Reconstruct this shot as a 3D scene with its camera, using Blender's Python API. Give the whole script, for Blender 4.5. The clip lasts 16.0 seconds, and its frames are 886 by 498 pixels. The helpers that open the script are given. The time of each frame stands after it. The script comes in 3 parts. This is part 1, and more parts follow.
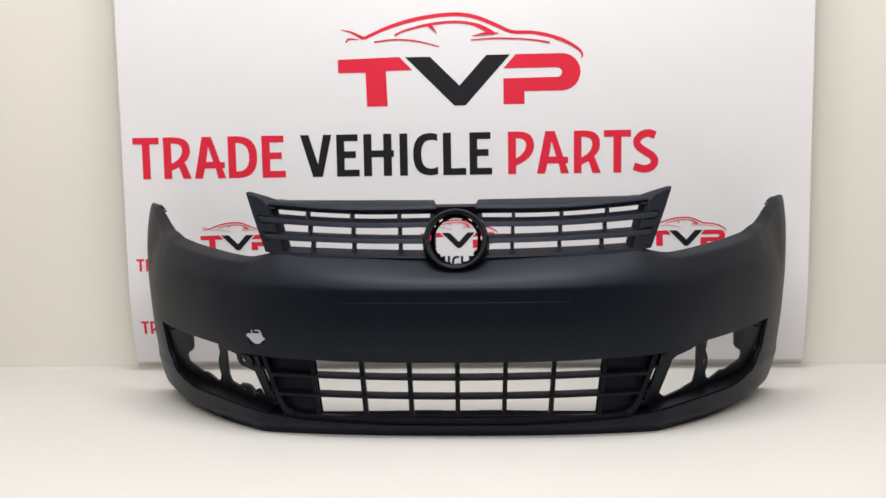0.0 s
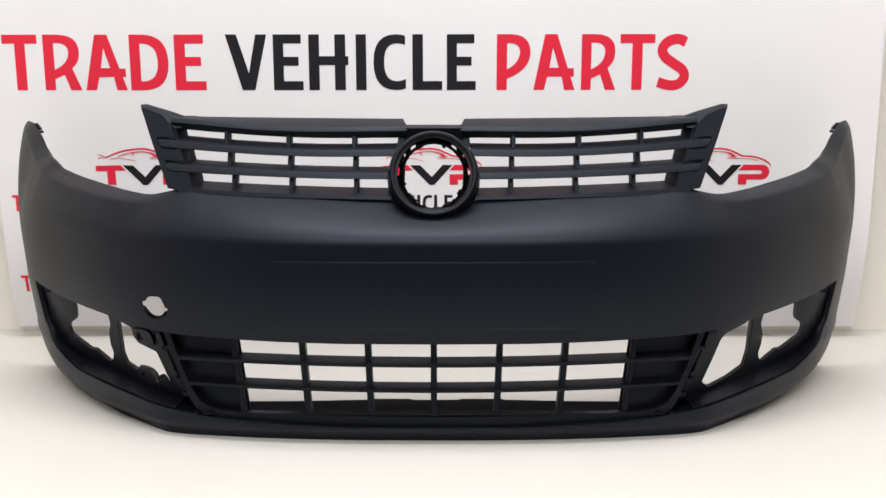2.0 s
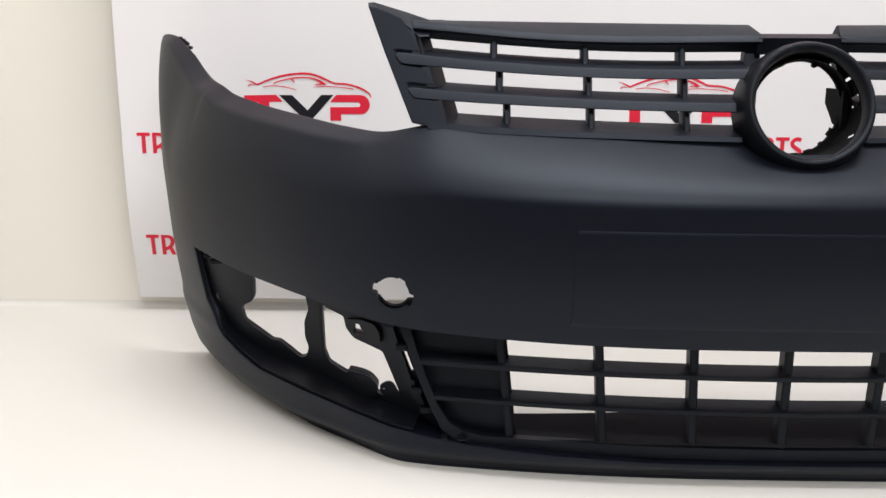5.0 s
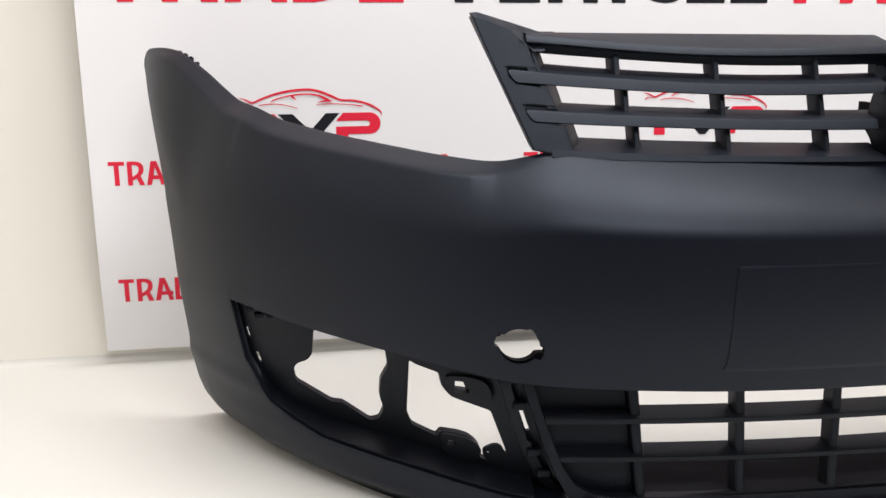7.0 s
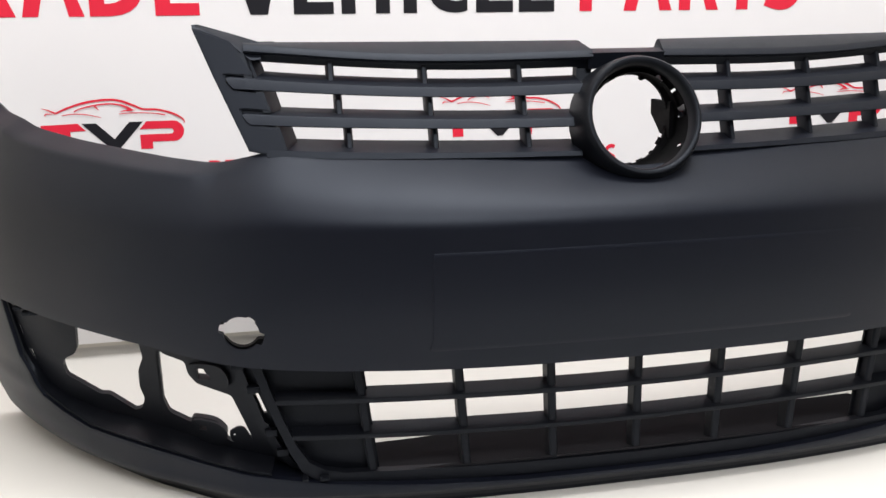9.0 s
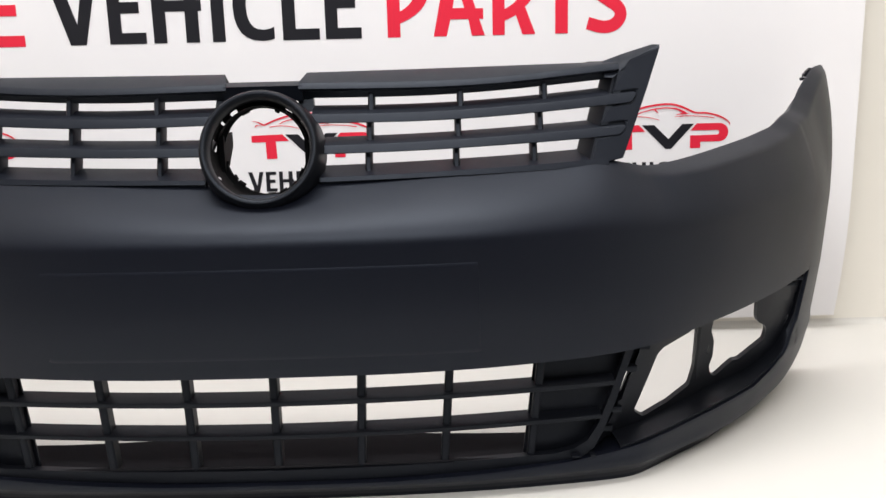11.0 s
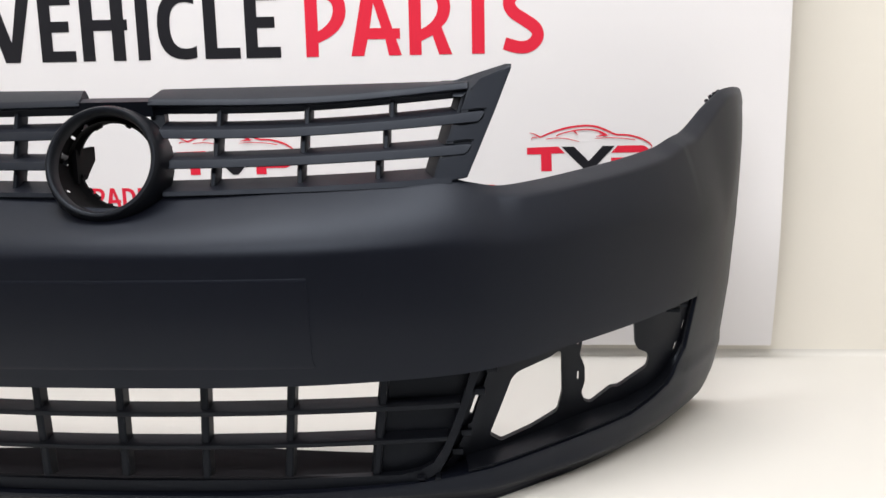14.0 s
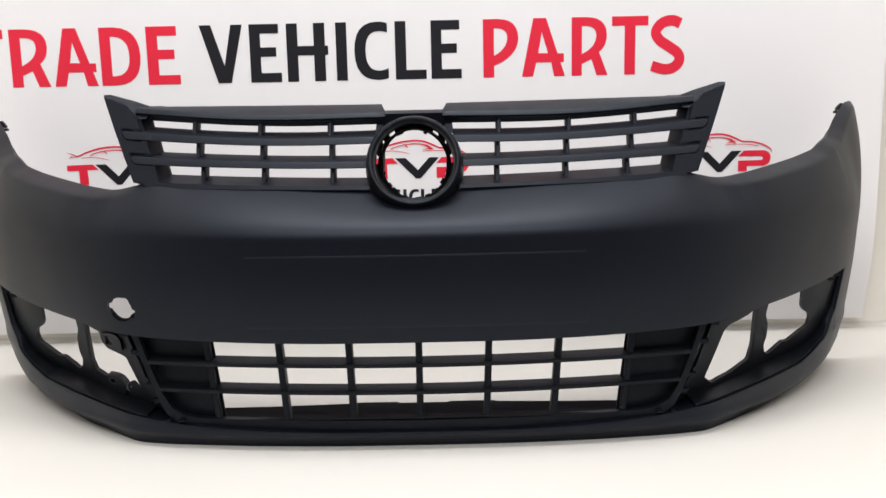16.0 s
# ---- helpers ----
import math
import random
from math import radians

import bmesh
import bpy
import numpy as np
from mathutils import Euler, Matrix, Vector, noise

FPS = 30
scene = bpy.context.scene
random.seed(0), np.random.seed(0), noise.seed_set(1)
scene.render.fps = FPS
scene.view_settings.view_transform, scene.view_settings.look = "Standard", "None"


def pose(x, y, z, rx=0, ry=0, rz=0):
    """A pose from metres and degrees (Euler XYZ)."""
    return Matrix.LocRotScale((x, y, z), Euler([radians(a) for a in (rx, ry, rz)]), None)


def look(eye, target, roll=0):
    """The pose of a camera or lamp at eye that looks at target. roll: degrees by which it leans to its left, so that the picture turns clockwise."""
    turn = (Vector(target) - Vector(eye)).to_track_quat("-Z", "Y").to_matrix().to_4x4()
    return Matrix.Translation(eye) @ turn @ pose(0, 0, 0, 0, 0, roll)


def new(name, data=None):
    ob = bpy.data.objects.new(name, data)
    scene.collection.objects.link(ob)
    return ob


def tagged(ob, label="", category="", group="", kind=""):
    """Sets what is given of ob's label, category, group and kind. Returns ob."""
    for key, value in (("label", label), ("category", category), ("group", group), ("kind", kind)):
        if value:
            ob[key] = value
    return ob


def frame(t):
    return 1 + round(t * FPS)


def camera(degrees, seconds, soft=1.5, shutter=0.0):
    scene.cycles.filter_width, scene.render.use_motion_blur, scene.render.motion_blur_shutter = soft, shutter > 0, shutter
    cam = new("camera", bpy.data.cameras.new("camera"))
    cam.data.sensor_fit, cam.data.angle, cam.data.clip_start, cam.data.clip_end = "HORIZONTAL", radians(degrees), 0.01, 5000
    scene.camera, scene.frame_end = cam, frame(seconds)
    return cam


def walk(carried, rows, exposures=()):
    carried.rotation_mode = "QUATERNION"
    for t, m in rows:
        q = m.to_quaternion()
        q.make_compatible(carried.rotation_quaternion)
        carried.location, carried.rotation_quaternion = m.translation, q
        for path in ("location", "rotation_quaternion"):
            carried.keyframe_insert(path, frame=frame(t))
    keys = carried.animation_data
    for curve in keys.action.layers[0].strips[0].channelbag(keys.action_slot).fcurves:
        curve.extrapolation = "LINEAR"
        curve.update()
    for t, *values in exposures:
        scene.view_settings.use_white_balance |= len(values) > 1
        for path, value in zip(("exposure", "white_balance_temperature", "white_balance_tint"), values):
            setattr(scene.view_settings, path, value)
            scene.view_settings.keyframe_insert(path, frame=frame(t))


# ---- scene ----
cam = camera(51.5, 16.0)
PATH = [
    (0, (0.077, -2.083, 0.661), (-0.024, -0.097, 0.448), -0.91),
    (0.5, (0.077, -1.965, 0.65), (-0.006, 0.018, 0.402), -0.78),
    (1, (0.025, -1.79, 0.662), (-0.012, 0.194, 0.414), -0.65),
    (1.5, (-0.014, -1.648, 0.635), (-0.001, 0.327, 0.318), -0.86),
    (2, (0.021, -1.502, 0.605), (0.014, 0.466, 0.25), -0.05),
    (2.5, (0.074, -1.346, 0.598), (-0.009, 0.618, 0.23), -0.0),
    (3, (0.061, -1.269, 0.601), (-0.029, 0.686, 0.186), -0.41),
    (3.5, (-0.012, -1.222, 0.594), (-0.021, 0.736, 0.187), 0.3),
    (4, (-0.151, -1.184, 0.592), (-0.1, 0.769, 0.164), 0.07),
    (4.5, (-0.29, -1.162, 0.565), (-0.243, 0.784, 0.106), 0.95),
    (5, (-0.387, -1.046, 0.545), (-0.431, 0.896, 0.069), 0.27),
    (5.2, (-0.429, -0.997, 0.552), (-0.498, 0.94, 0.06), -0.73),
    (7.3, (-0.708, -0.873, 0.558), (-0.354, 1.039, 0.089), -0.62),
    (7.5, (-0.712, -0.882, 0.555), (-0.348, 1.029, 0.09), -1.18),
    (8, (-0.691, -0.893, 0.555), (-0.321, 1.01, 0.064), -1.63),
    (8.5, (-0.603, -0.931, 0.554), (-0.202, 0.972, 0.087), -1.76),
    (9, (-0.446, -1.001, 0.556), (-0.052, 0.906, 0.099), -0.89),
    (9.2, (-0.395, -1.029, 0.559), (-0.019, 0.88, 0.096), -1.1),
    (11.3, (0.322, -1.12, 0.577), (0.298, 0.835, 0.157), -1.85),
    (11.5, (0.391, -1.126, 0.577), (0.349, 0.833, 0.178), -2.32),
    (12, (0.492, -1.111, 0.58), (0.37, 0.842, 0.168), -2.67),
    (12.5, (0.516, -1.058, 0.561), (0.344, 0.887, 0.129), -1.24),
    (13, (0.535, -1.028, 0.555), (0.358, 0.912, 0.105), -0.92),
    (13.5, (0.527, -1.048, 0.559), (0.351, 0.9, 0.137), -0.95),
    (14, (0.503, -1.1, 0.565), (0.355, 0.857, 0.18), -1.09),
    (14.5, (0.443, -1.154, 0.569), (0.311, 0.808, 0.205), -0.79),
    (15, (0.268, -1.207, 0.567), (0.178, 0.761, 0.218), -0.63),
    (15.5, (0.116, -1.283, 0.57), (0.059, 0.688, 0.233), -0.86),
    (16, (0.049, -1.417, 0.566), (0.039, 0.554, 0.225), -1.23),
]
walk(cam, [(t, look(eye, target, roll)) for t, eye, target, roll in PATH],
     [(0, 0.0), (1.5, 0.14), (3.5, 0.34), (5, 0.27), (8.5, 0.45), (11.3, 0.36), (12, 0.21), (13, 0.35), (16, 0.25)])

# ---------------------------------------------------------------- light
world = bpy.data.worlds.new("room_air")
scene.world = world
world.use_nodes = True
world.node_tree.nodes["Background"].inputs[0].default_value = (0.9, 0.93, 1.0, 1)
world.node_tree.nodes["Background"].inputs[1].default_value = 0.05


def ceiling_lamp(x, y, z, tilt, sx, sy, watts, colour):
    data = bpy.data.lights.new("ceiling_panel_light", "AREA")
    data.shape, data.size, data.size_y, data.energy, data.color = "RECTANGLE", sx, sy, watts, colour
    ob = new("ceiling_panel_light", data)
    ob.matrix_world = pose(x, y, z, tilt)
    return ob


ceiling_lamp(0.0, -0.35, 2.56, 6, 1.7, 0.7, 47, (1.0, 0.985, 0.98))
ceiling_lamp(0.0, -2.20, 2.42, 34, 1.7, 0.6, 44, (1.0, 0.985, 0.98))


# ---------------------------------------------------------------- materials
def material(name, base, rough, vary=0.06, scale=8.0, bump=0.0, bump_scale=600.0, metal=0.0, spec=0.5, rough_vary=0.06, second=None, tint=None):
    m = bpy.data.materials.new(name)
    m.use_nodes = True
    nt = m.node_tree
    b = nt.nodes["Principled BSDF"]
    tc = nt.nodes.new("ShaderNodeTexCoord")
    n1 = nt.nodes.new("ShaderNodeTexNoise")
    n1.inputs["Scale"].default_value, n1.inputs["Detail"].default_value = scale, 6
    nt.links.new(tc.outputs["Object"], n1.inputs["Vector"])
    mix = nt.nodes.new("ShaderNodeMix")
    mix.data_type = "RGBA"
    lo = [c * (1 - vary) for c in base]
    hi = second or [min(1, c * (1 + vary)) for c in base]
    mix.inputs[6].default_value, mix.inputs[7].default_value = (*lo, 1), (*hi, 1)
    nt.links.new(n1.outputs["Fac"], mix.inputs[0])
    nt.links.new(mix.outputs[2], b.inputs["Base Color"])
    n2 = nt.nodes.new("ShaderNodeTexNoise")
    n2.inputs["Scale"].default_value, n2.inputs["Detail"].default_value = scale * 4.3, 4
    nt.links.new(tc.outputs["Object"], n2.inputs["Vector"])
    mr = nt.nodes.new("ShaderNodeMapRange")
    mr.inputs["To Min"].default_value, mr.inputs["To Max"].default_value = rough - rough_vary, rough + rough_vary
    nt.links.new(n2.outputs["Fac"], mr.inputs["Value"])
    nt.links.new(mr.outputs["Result"], b.inputs["Roughness"])
    b.inputs["Metallic"].default_value = metal
    b.inputs["Specular IOR Level"].default_value = spec
    if tint:
        b.inputs["Specular Tint"].default_value = (*tint, 1)
    if bump:
        n3 = nt.nodes.new("ShaderNodeTexNoise")
        n3.inputs["Scale"].default_value, n3.inputs["Detail"].default_value = bump_scale, 3
        nt.links.new(tc.outputs["Object"], n3.inputs["Vector"])
        bp = nt.nodes.new("ShaderNodeBump")
        bp.inputs["Strength"].default_value, bp.inputs["Distance"].default_value = bump, 0.001
        nt.links.new(n3.outputs["Fac"], bp.inputs["Height"])
        nt.links.new(bp.outputs["Normal"], b.inputs["Normal"])
    return m


FLOOR = material("off_white_floor_paint", (0.635, 0.622, 0.597), 0.62, 0.03, 1.8, 0.06, 110, spec=0.3)
WALL = material("warm_backdrop_paint", (0.745, 0.717, 0.662), 0.65, 0.03, 2.2, 0.08, 140, spec=0.3)
CEIL = material("ceiling_paint", (0.8, 0.79, 0.77), 0.8, 0.03, 2.0)
# for added surroundings behind the camera, dark so the bumper front reflects little
UNSEEN_DARK = material("unseen_dark_surround", (0.035, 0.036, 0.042), 0.85, 0.2, 1.5)
VINYL = material("white_banner_vinyl", (0.735, 0.726, 0.750), 0.42, 0.02, 3.0, 0.08, 400)
RED = material("red_print", (0.66, 0.022, 0.05), 0.45, 0.05, 14, spec=0.2)
INK = material("near_black_print", (0.012, 0.012, 0.016), 0.45, 0.08, 14, spec=0.2)
COOL = (0.76, 0.85, 1.0)
SKIN = material("grained_dark_grey_plastic", (0.0029, 0.0036, 0.0074), 0.45, 0.12, 5, 0.10, 900, spec=0.28, rough_vary=0.03, tint=COOL)
TRIM = material("black_textured_plastic", (0.0034, 0.0038, 0.0056), 0.46, 0.15, 9, 0.12, 900, spec=0.22, tint=COOL)
BEZEL = material("charcoal_grille_plastic", (0.0044, 0.0053, 0.0088), 0.46, 0.12, 9, 0.10, 900, spec=0.25, tint=COOL)
BLACK = material("smooth_black_plastic", (0.0034, 0.0038, 0.0056), 0.44, 0.15, 12, 0.06, 900, spec=0.22, tint=COOL)
# the black plastic again, duller and darker: recess shade put into its colour
RECESS_SHADE_BLACK = material("black_plastic_with_recess_shade", (0.0016, 0.0017, 0.0022), 0.6, 0.15, 12, 0.06, 900, spec=0.06)
TRAY = material("dull_black_tray_plastic", (0.019, 0.0185, 0.021), 0.8, 0.25, 7, 0.15, 700, spec=0.0)


# ---------------------------------------------------------------- mesh tools
def mesh_of(name, verts, faces, mat, smooth=True, angle=32, merge=0.0):
    bm = bmesh.new()
    vs = [bm.verts.new(v) for v in verts]
    for f in faces:
        if len(set(f)) > 2:
            try:
                bm.faces.new([vs[i] for i in f])
            except ValueError:
                pass
    if merge:
        bmesh.ops.remove_doubles(bm, verts=bm.verts, dist=merge)
    bmesh.ops.recalc_face_normals(bm, faces=bm.faces)
    return mesh_bm(name, bm, mat, smooth, angle)


def mesh_bm(name, bm, mat, smooth=True, angle=32):
    me = bpy.data.meshes.new(name)
    bm.to_mesh(me)
    bm.free()
    me.materials.append(mat)
    if smooth:
        me.polygons.foreach_set("use_smooth", [True] * len(me.polygons))
        me.set_sharp_from_angle(angle=radians(angle))
    return me


def part(name, me, parent=None, label=""):
    ob = new(name, me)
    ob.parent = parent
    return tagged(ob, label) if label else ob


def box_mesh(name, lo, hi, mat, bevel=0.0):
    bm = bmesh.new()
    bmesh.ops.create_cube(bm, size=1)
    for v in bm.verts:
        v.co = [lo[i] + (v.co[i] + 0.5) * (hi[i] - lo[i]) for i in range(3)]
    if bevel:
        bmesh.ops.bevel(bm, geom=list(bm.edges), offset=bevel, segments=2, affect="EDGES", profile=0.6)
    return mesh_bm(name, bm, mat, bool(bevel), 40)


def spline(rows, per=8):
    """A smooth curve through the rows (Catmull-Rom), per steps a stretch."""
    p = np.array(rows, float)
    q = np.vstack([2 * p[0] - p[1], p, 2 * p[-1] - p[-2]])
    out = []
    for i in range(1, len(q) - 2):
        for k in range(per):
            t = k / per
            a, b, c, d = q[i - 1], q[i], q[i + 1], q[i + 2]
            out.append(0.5 * (2 * b + (c - a) * t + (2 * a - 5 * b + 4 * c - d) * t * t + (3 * b - a - 3 * c + d) * t ** 3))
    return np.array(out + [p[-1]])


def sweep(sections, caps=True):
    """Verts and faces of a closed section carried along: sections is a list of rings of equal length."""
    n = len(sections[0])
    verts = [tuple(v) for s in sections for v in s]
    faces = []
    for i in range(len(sections) - 1):
        for k in range(n):
            a, b = i * n + k, i * n + (k + 1) % n
            faces.append((a, b, b + n, a + n))
    if caps:
        faces += [tuple(range(n)), tuple(range((len(sections) - 1) * n, len(sections) * n))]
    return verts, faces


def dense(loop, step):
    out = []
    for a, b in zip(loop, loop[1:] + loop[:1]):
        n = max(1, int(math.hypot(b[0] - a[0], b[1] - a[1]) / step))
        out += [(a[0] + (b[0] - a[0]) * k / n, a[1] + (b[1] - a[1]) * k / n) for k in range(n)]
    return out


def sheet(loops, place, depth=None, step=0.02):
    """A flat outline with holes, laid onto the surface place(u, w, d); with depth it gets sides and a back."""
    bm = bmesh.new()
    rings = []
    for loop in loops:
        vs = [bm.verts.new((u, w, 0)) for u, w in dense(list(loop), step)]
        rings.append(vs)
        for a, b in zip(vs, vs[1:] + vs[:1]):
            bm.edges.new((a, b))
    bmesh.ops.triangle_fill(bm, use_beauty=True, use_dissolve=False, edges=list(bm.edges), normal=(0, 0, 1))
    flat = {v: (v.co.x, v.co.y) for v in bm.verts}
    if depth:
        back = {v: bm.verts.new(place(*flat[v], depth)) for v in flat}
        for f in list(bm.faces):
            bm.faces.new([back[v] for v in reversed(f.verts)])
        for vs in rings:
            for a, b in zip(vs, vs[1:] + vs[:1]):
                bm.faces.new((a, b, back[b], back[a]))
    for v, (u, w) in flat.items():
        v.co = place(u, w, 0.0)
    bmesh.ops.recalc_face_normals(bm, faces=bm.faces)
    if not depth:
        for f in bm.faces:
            f.normal_update()
            if f.normal.y > 0:
                f.normal_flip()
    return bm


# ---------------------------------------------------------------- the room
COVE = 0.012
WALL_Y, BANNER_Y = 0.678, 0.585
room = [
    ("floor", (-1.6, -0.65, -0.12), (1.6, WALL_Y - COVE, 0.0), FLOOR, "off-white floor under the bumper"),
    # out of view, this floor and the dark walls below only dim reflections
    ("floor_workshop", (-1.6, -6.2, -0.12), (1.6, -0.65, -0.002), UNSEEN_DARK, "unseen dark floor added to keep reflections low"),
    ("wall_back", (-1.6, WALL_Y, -0.12), (1.6, WALL_Y + 0.12, 2.6), WALL, "smooth cream-painted wall behind the banner"),
    # side walls added out of view, close enough to brighten the bumper's wings
    ("wall_west", (-1.72, -1.6, -0.12), (-1.6, WALL_Y + 0.12, 2.6), WALL, "unseen cream side wall added to bounce light"),
    ("wall_east", (1.6, -1.6, -0.12), (1.72, WALL_Y + 0.12, 2.6), WALL, "unseen cream side wall added to bounce light"),
    ("wall_southwest", (-1.72, -6.2, -0.12), (-1.6, -1.6, 2.6), UNSEEN_DARK, "unseen dark wall added to keep reflections low"),
    ("wall_southeast", (1.6, -6.2, -0.12), (1.72, -1.6, 2.6), UNSEEN_DARK, "unseen dark wall added to keep reflections low"),
    ("wall_front", (-1.72, -6.32, -0.12), (1.72, -6.2, 2.6), UNSEEN_DARK, "unseen dark wall added to keep reflections low"),
    ("ceiling", (-1.72, -6.32, 2.6), (1.72, WALL_Y + 0.12, 2.72), CEIL, "plain pale ceiling"),
]
for name, lo, hi, mat, label in room:
    tagged(part(name, box_mesh(name, lo, hi, mat)), label, name.split("_")[0], kind="structure")


# the small rounded corner where the floor meets the wall
rings = []
for x in (-1.6, 1.6):
    arc_pts = [(WALL_Y - COVE + COVE * math.sin(radians(a)), COVE * (1 - math.cos(radians(a)))) for a in range(0, 91, 10)]
    rings.append([(x, y, z) for y, z in arc_pts] + [(x, WALL_Y, -0.12), (x, WALL_Y - COVE, -0.12)])
cv, cf = sweep(rings)
tagged(part("trim", mesh_of("trim", cv, cf, FLOOR, True, 40)), "off-white rounded foot of the wall", "trim", kind="structure")


# ---------------------------------------------------------------- the banner and its print
def glyph(ch):
    """Outlines of a heavy poster capital, one unit high: the outer one, then its holes; and its width."""
    s, a = 0.187, 0.16

    def bow(*pts, n=7):
        out = []
        for i in range(0, len(pts) - 2, 2):
            p, q, r = (np.array(pts[i + k]) for k in range(3))
            out += [tuple((1 - t) ** 2 * p + 2 * t * (1 - t) * q + t * t * r) for t in np.linspace(0, 1, n)[(1 if i else 0):]]
        return out

    if ch == "T":
        m = 0.315
        return [[(0, 1), (0, 1 - a), (m - s / 2, 1 - a), (m - s / 2, 0), (m + s / 2, 0), (m + s / 2, 1 - a), (0.63, 1 - a), (0.63, 1)]], 0.63
    if ch == "E":
        return [[(0, 0), (0.54, 0), (0.54, a), (s, a), (s, 0.44), (0.46, 0.44), (0.46, 0.6), (s, 0.6), (s, 1 - a), (0.51, 1 - a), (0.51, 1), (0, 1)]], 0.54
    if ch == "L":
        return [[(0, 0), (0.53, 0), (0.53, a), (s, a), (s, 1), (0, 1)]], 0.53
    if ch == "I":
        return [[(0, 0), (s, 0), (s, 1), (0, 1)]], s
    if ch == "H":
        return [[(0, 0), (s, 0), (s, 0.45), (0.46, 0.45), (0.46, 0), (0.65, 0), (0.65, 0.45), (0.70, 0.45), (0.70, 0.61), (0.65, 0.61), (0.65, 1), (0.46, 1), (0.46, 0.61), (s, 0.61), (s, 1), (0, 1)]], 0.70
    if ch == "V":
        return [[(0, 1), (0.2, 1), (0.413, 0.30), (0.55, 1), (0.75, 1), (0.52, 0), (0.29, 0)]], 0.75
    if ch == "A":
        return [[(0, 0), (0.19, 0), (0.25, 0.24), (0.51, 0.24), (0.56, 0), (0.75, 0), (0.67, 0.24), (0.73, 0.24), (0.73, 0.39), (0.621, 0.39), (0.42, 1), (0.20, 1)],
                [(0.285, 0.40), (0.455, 0.40), (0.345, 0.76)]], 0.75
    if ch == "D":
        return [[(0, 0), (0.26, 0)] + bow((0.26, 0), (0.69, 0.02), (0.69, 0.5), (0.69, 0.98), (0.26, 1))[1:] + [(0, 1)],
                [(s, a), (s, 1 - a)] + bow((0.25, 1 - a), (0.5, 0.82), (0.5, 0.5), (0.5, 0.18), (0.25, a))], 0.69
    if ch == "P":
        return [[(0, 0), (s, 0), (s, 0.2)] + bow((s, 0.2), (0.60, 0.36), (0.61, 0.66), (0.61, 1), (0.25, 1))[1:] + [(0, 1)],
                [(s, 0.84)] + bow((0.24, 0.84), (0.43, 0.84), (0.42, 0.66), (0.40, 0.48), (s, 0.37))], 0.61
    if ch == "R":
        return [[(0, 0), (s, 0), (s, 0.2), (0.36, 0.28), (0.46, 0), (0.66, 0), (0.50, 0.40)] + bow((0.50, 0.40), (0.64, 0.50), (0.64, 0.69), (0.64, 1), (0.25, 1))[1:] + [(0, 1)],
                [(s, 0.85)] + bow((0.25, 0.85), (0.45, 0.85), (0.45, 0.68), (0.44, 0.48), (s, 0.37))], 0.66
    if ch == "C":
        return [bow((0.57, 0.97), (0.5, 1), (0.4, 1), (0.0, 1.0), (0, 0.5), (0.0, 0), (0.4, 0), (0.5, 0), (0.58, 0.03)) + bow((0.58, 0.2), (0.5, 0.16), (0.42, 0.16), (0.19, 0.16), (0.19, 0.5), (0.19, 0.84), (0.42, 0.84), (0.5, 0.84), (0.57, 0.81))], 0.58
    path = [(0.55, 0.86), (0.40, 0.915), (0.22, 0.87), (0.11, 0.73), (0.17, 0.59), (0.33, 0.48), (0.50, 0.36), (0.54, 0.23), (0.44, 0.11), (0.27, 0.08), (0.04, 0.14)]
    return [stroke(path, [0.09] * len(path))], 0.64


def stroke(path, half, per=5):
    """The outline of a brush stroke along a path with a half-width at each point."""
    c = spline([(*p, h) for p, h in zip(path, half)], per)
    d = np.gradient(c[:, :2], axis=0)
    d /= np.linalg.norm(d, axis=1)[:, None] + 1e-9
    nrm = np.stack([-d[:, 1], d[:, 0]], 1) * c[:, 2:3]
    return [tuple(v) for v in c[:, :2] + nrm] + [tuple(v) for v in (c[:, :2] - nrm)[::-1]]


def on_banner(u, w, lift=0.0):
    """A place on the sheet, whose foot swings back towards the wall."""
    back = 0.065 * max(0.0, (0.300 - w) / 0.253) ** 2
    return (u * (1 + 0.18 * back), BANNER_Y + back - lift, w - 0.30 * back)


def print_on(name, loops, mat, parent, lift=0.0008, label=""):
    bm = sheet(loops, lambda u, w, d: on_banner(u, w, lift), None, 10.0)
    return part(name, mesh_bm(name, bm, mat, False), parent, label)


bm = bmesh.new()
NX, NZ = 48, 36
grid = [[bm.verts.new((-1.0 + 1.992 * i / NX, 0, 0.047 + 1.405 * j / NZ)) for i in range(NX + 1)] for j in range(NZ + 1)]
for row in grid:
    for v in row:
        v.co = on_banner(v.co.x, v.co.z)
for j in range(NZ):
    for i in range(NX):
        bm.faces.new((grid[j][i], grid[j][i + 1], grid[j + 1][i + 1], grid[j + 1][i]))
ret = bmesh.ops.extrude_face_region(bm, geom=list(bm.faces))
for v in [g for g in ret["geom"] if isinstance(g, bmesh.types.BMVert)]:
    v.co.y += 0.002
bmesh.ops.recalc_face_normals(bm, faces=bm.faces)
banner = new("banner")
banner.location = (0, 0, 0)
tagged(banner, "white vinyl trade banner with red and black print on the wall", "banner")
part("vinyl_sheet", mesh_bm("vinyl_sheet", bm, VINYL, True), banner)
v, f = sweep([[(x, 0.5975 + 0.009 * math.cos(a), 1.447 + 0.009 * math.sin(a)) for a in np.linspace(0, 2 * math.pi, 16, endpoint=False)] for x in (-1.015, 1.007)])
part("top_pole", mesh_of("top_pole", v, f, BEZEL, True, 40), banner, "dark round pole along the top hem")
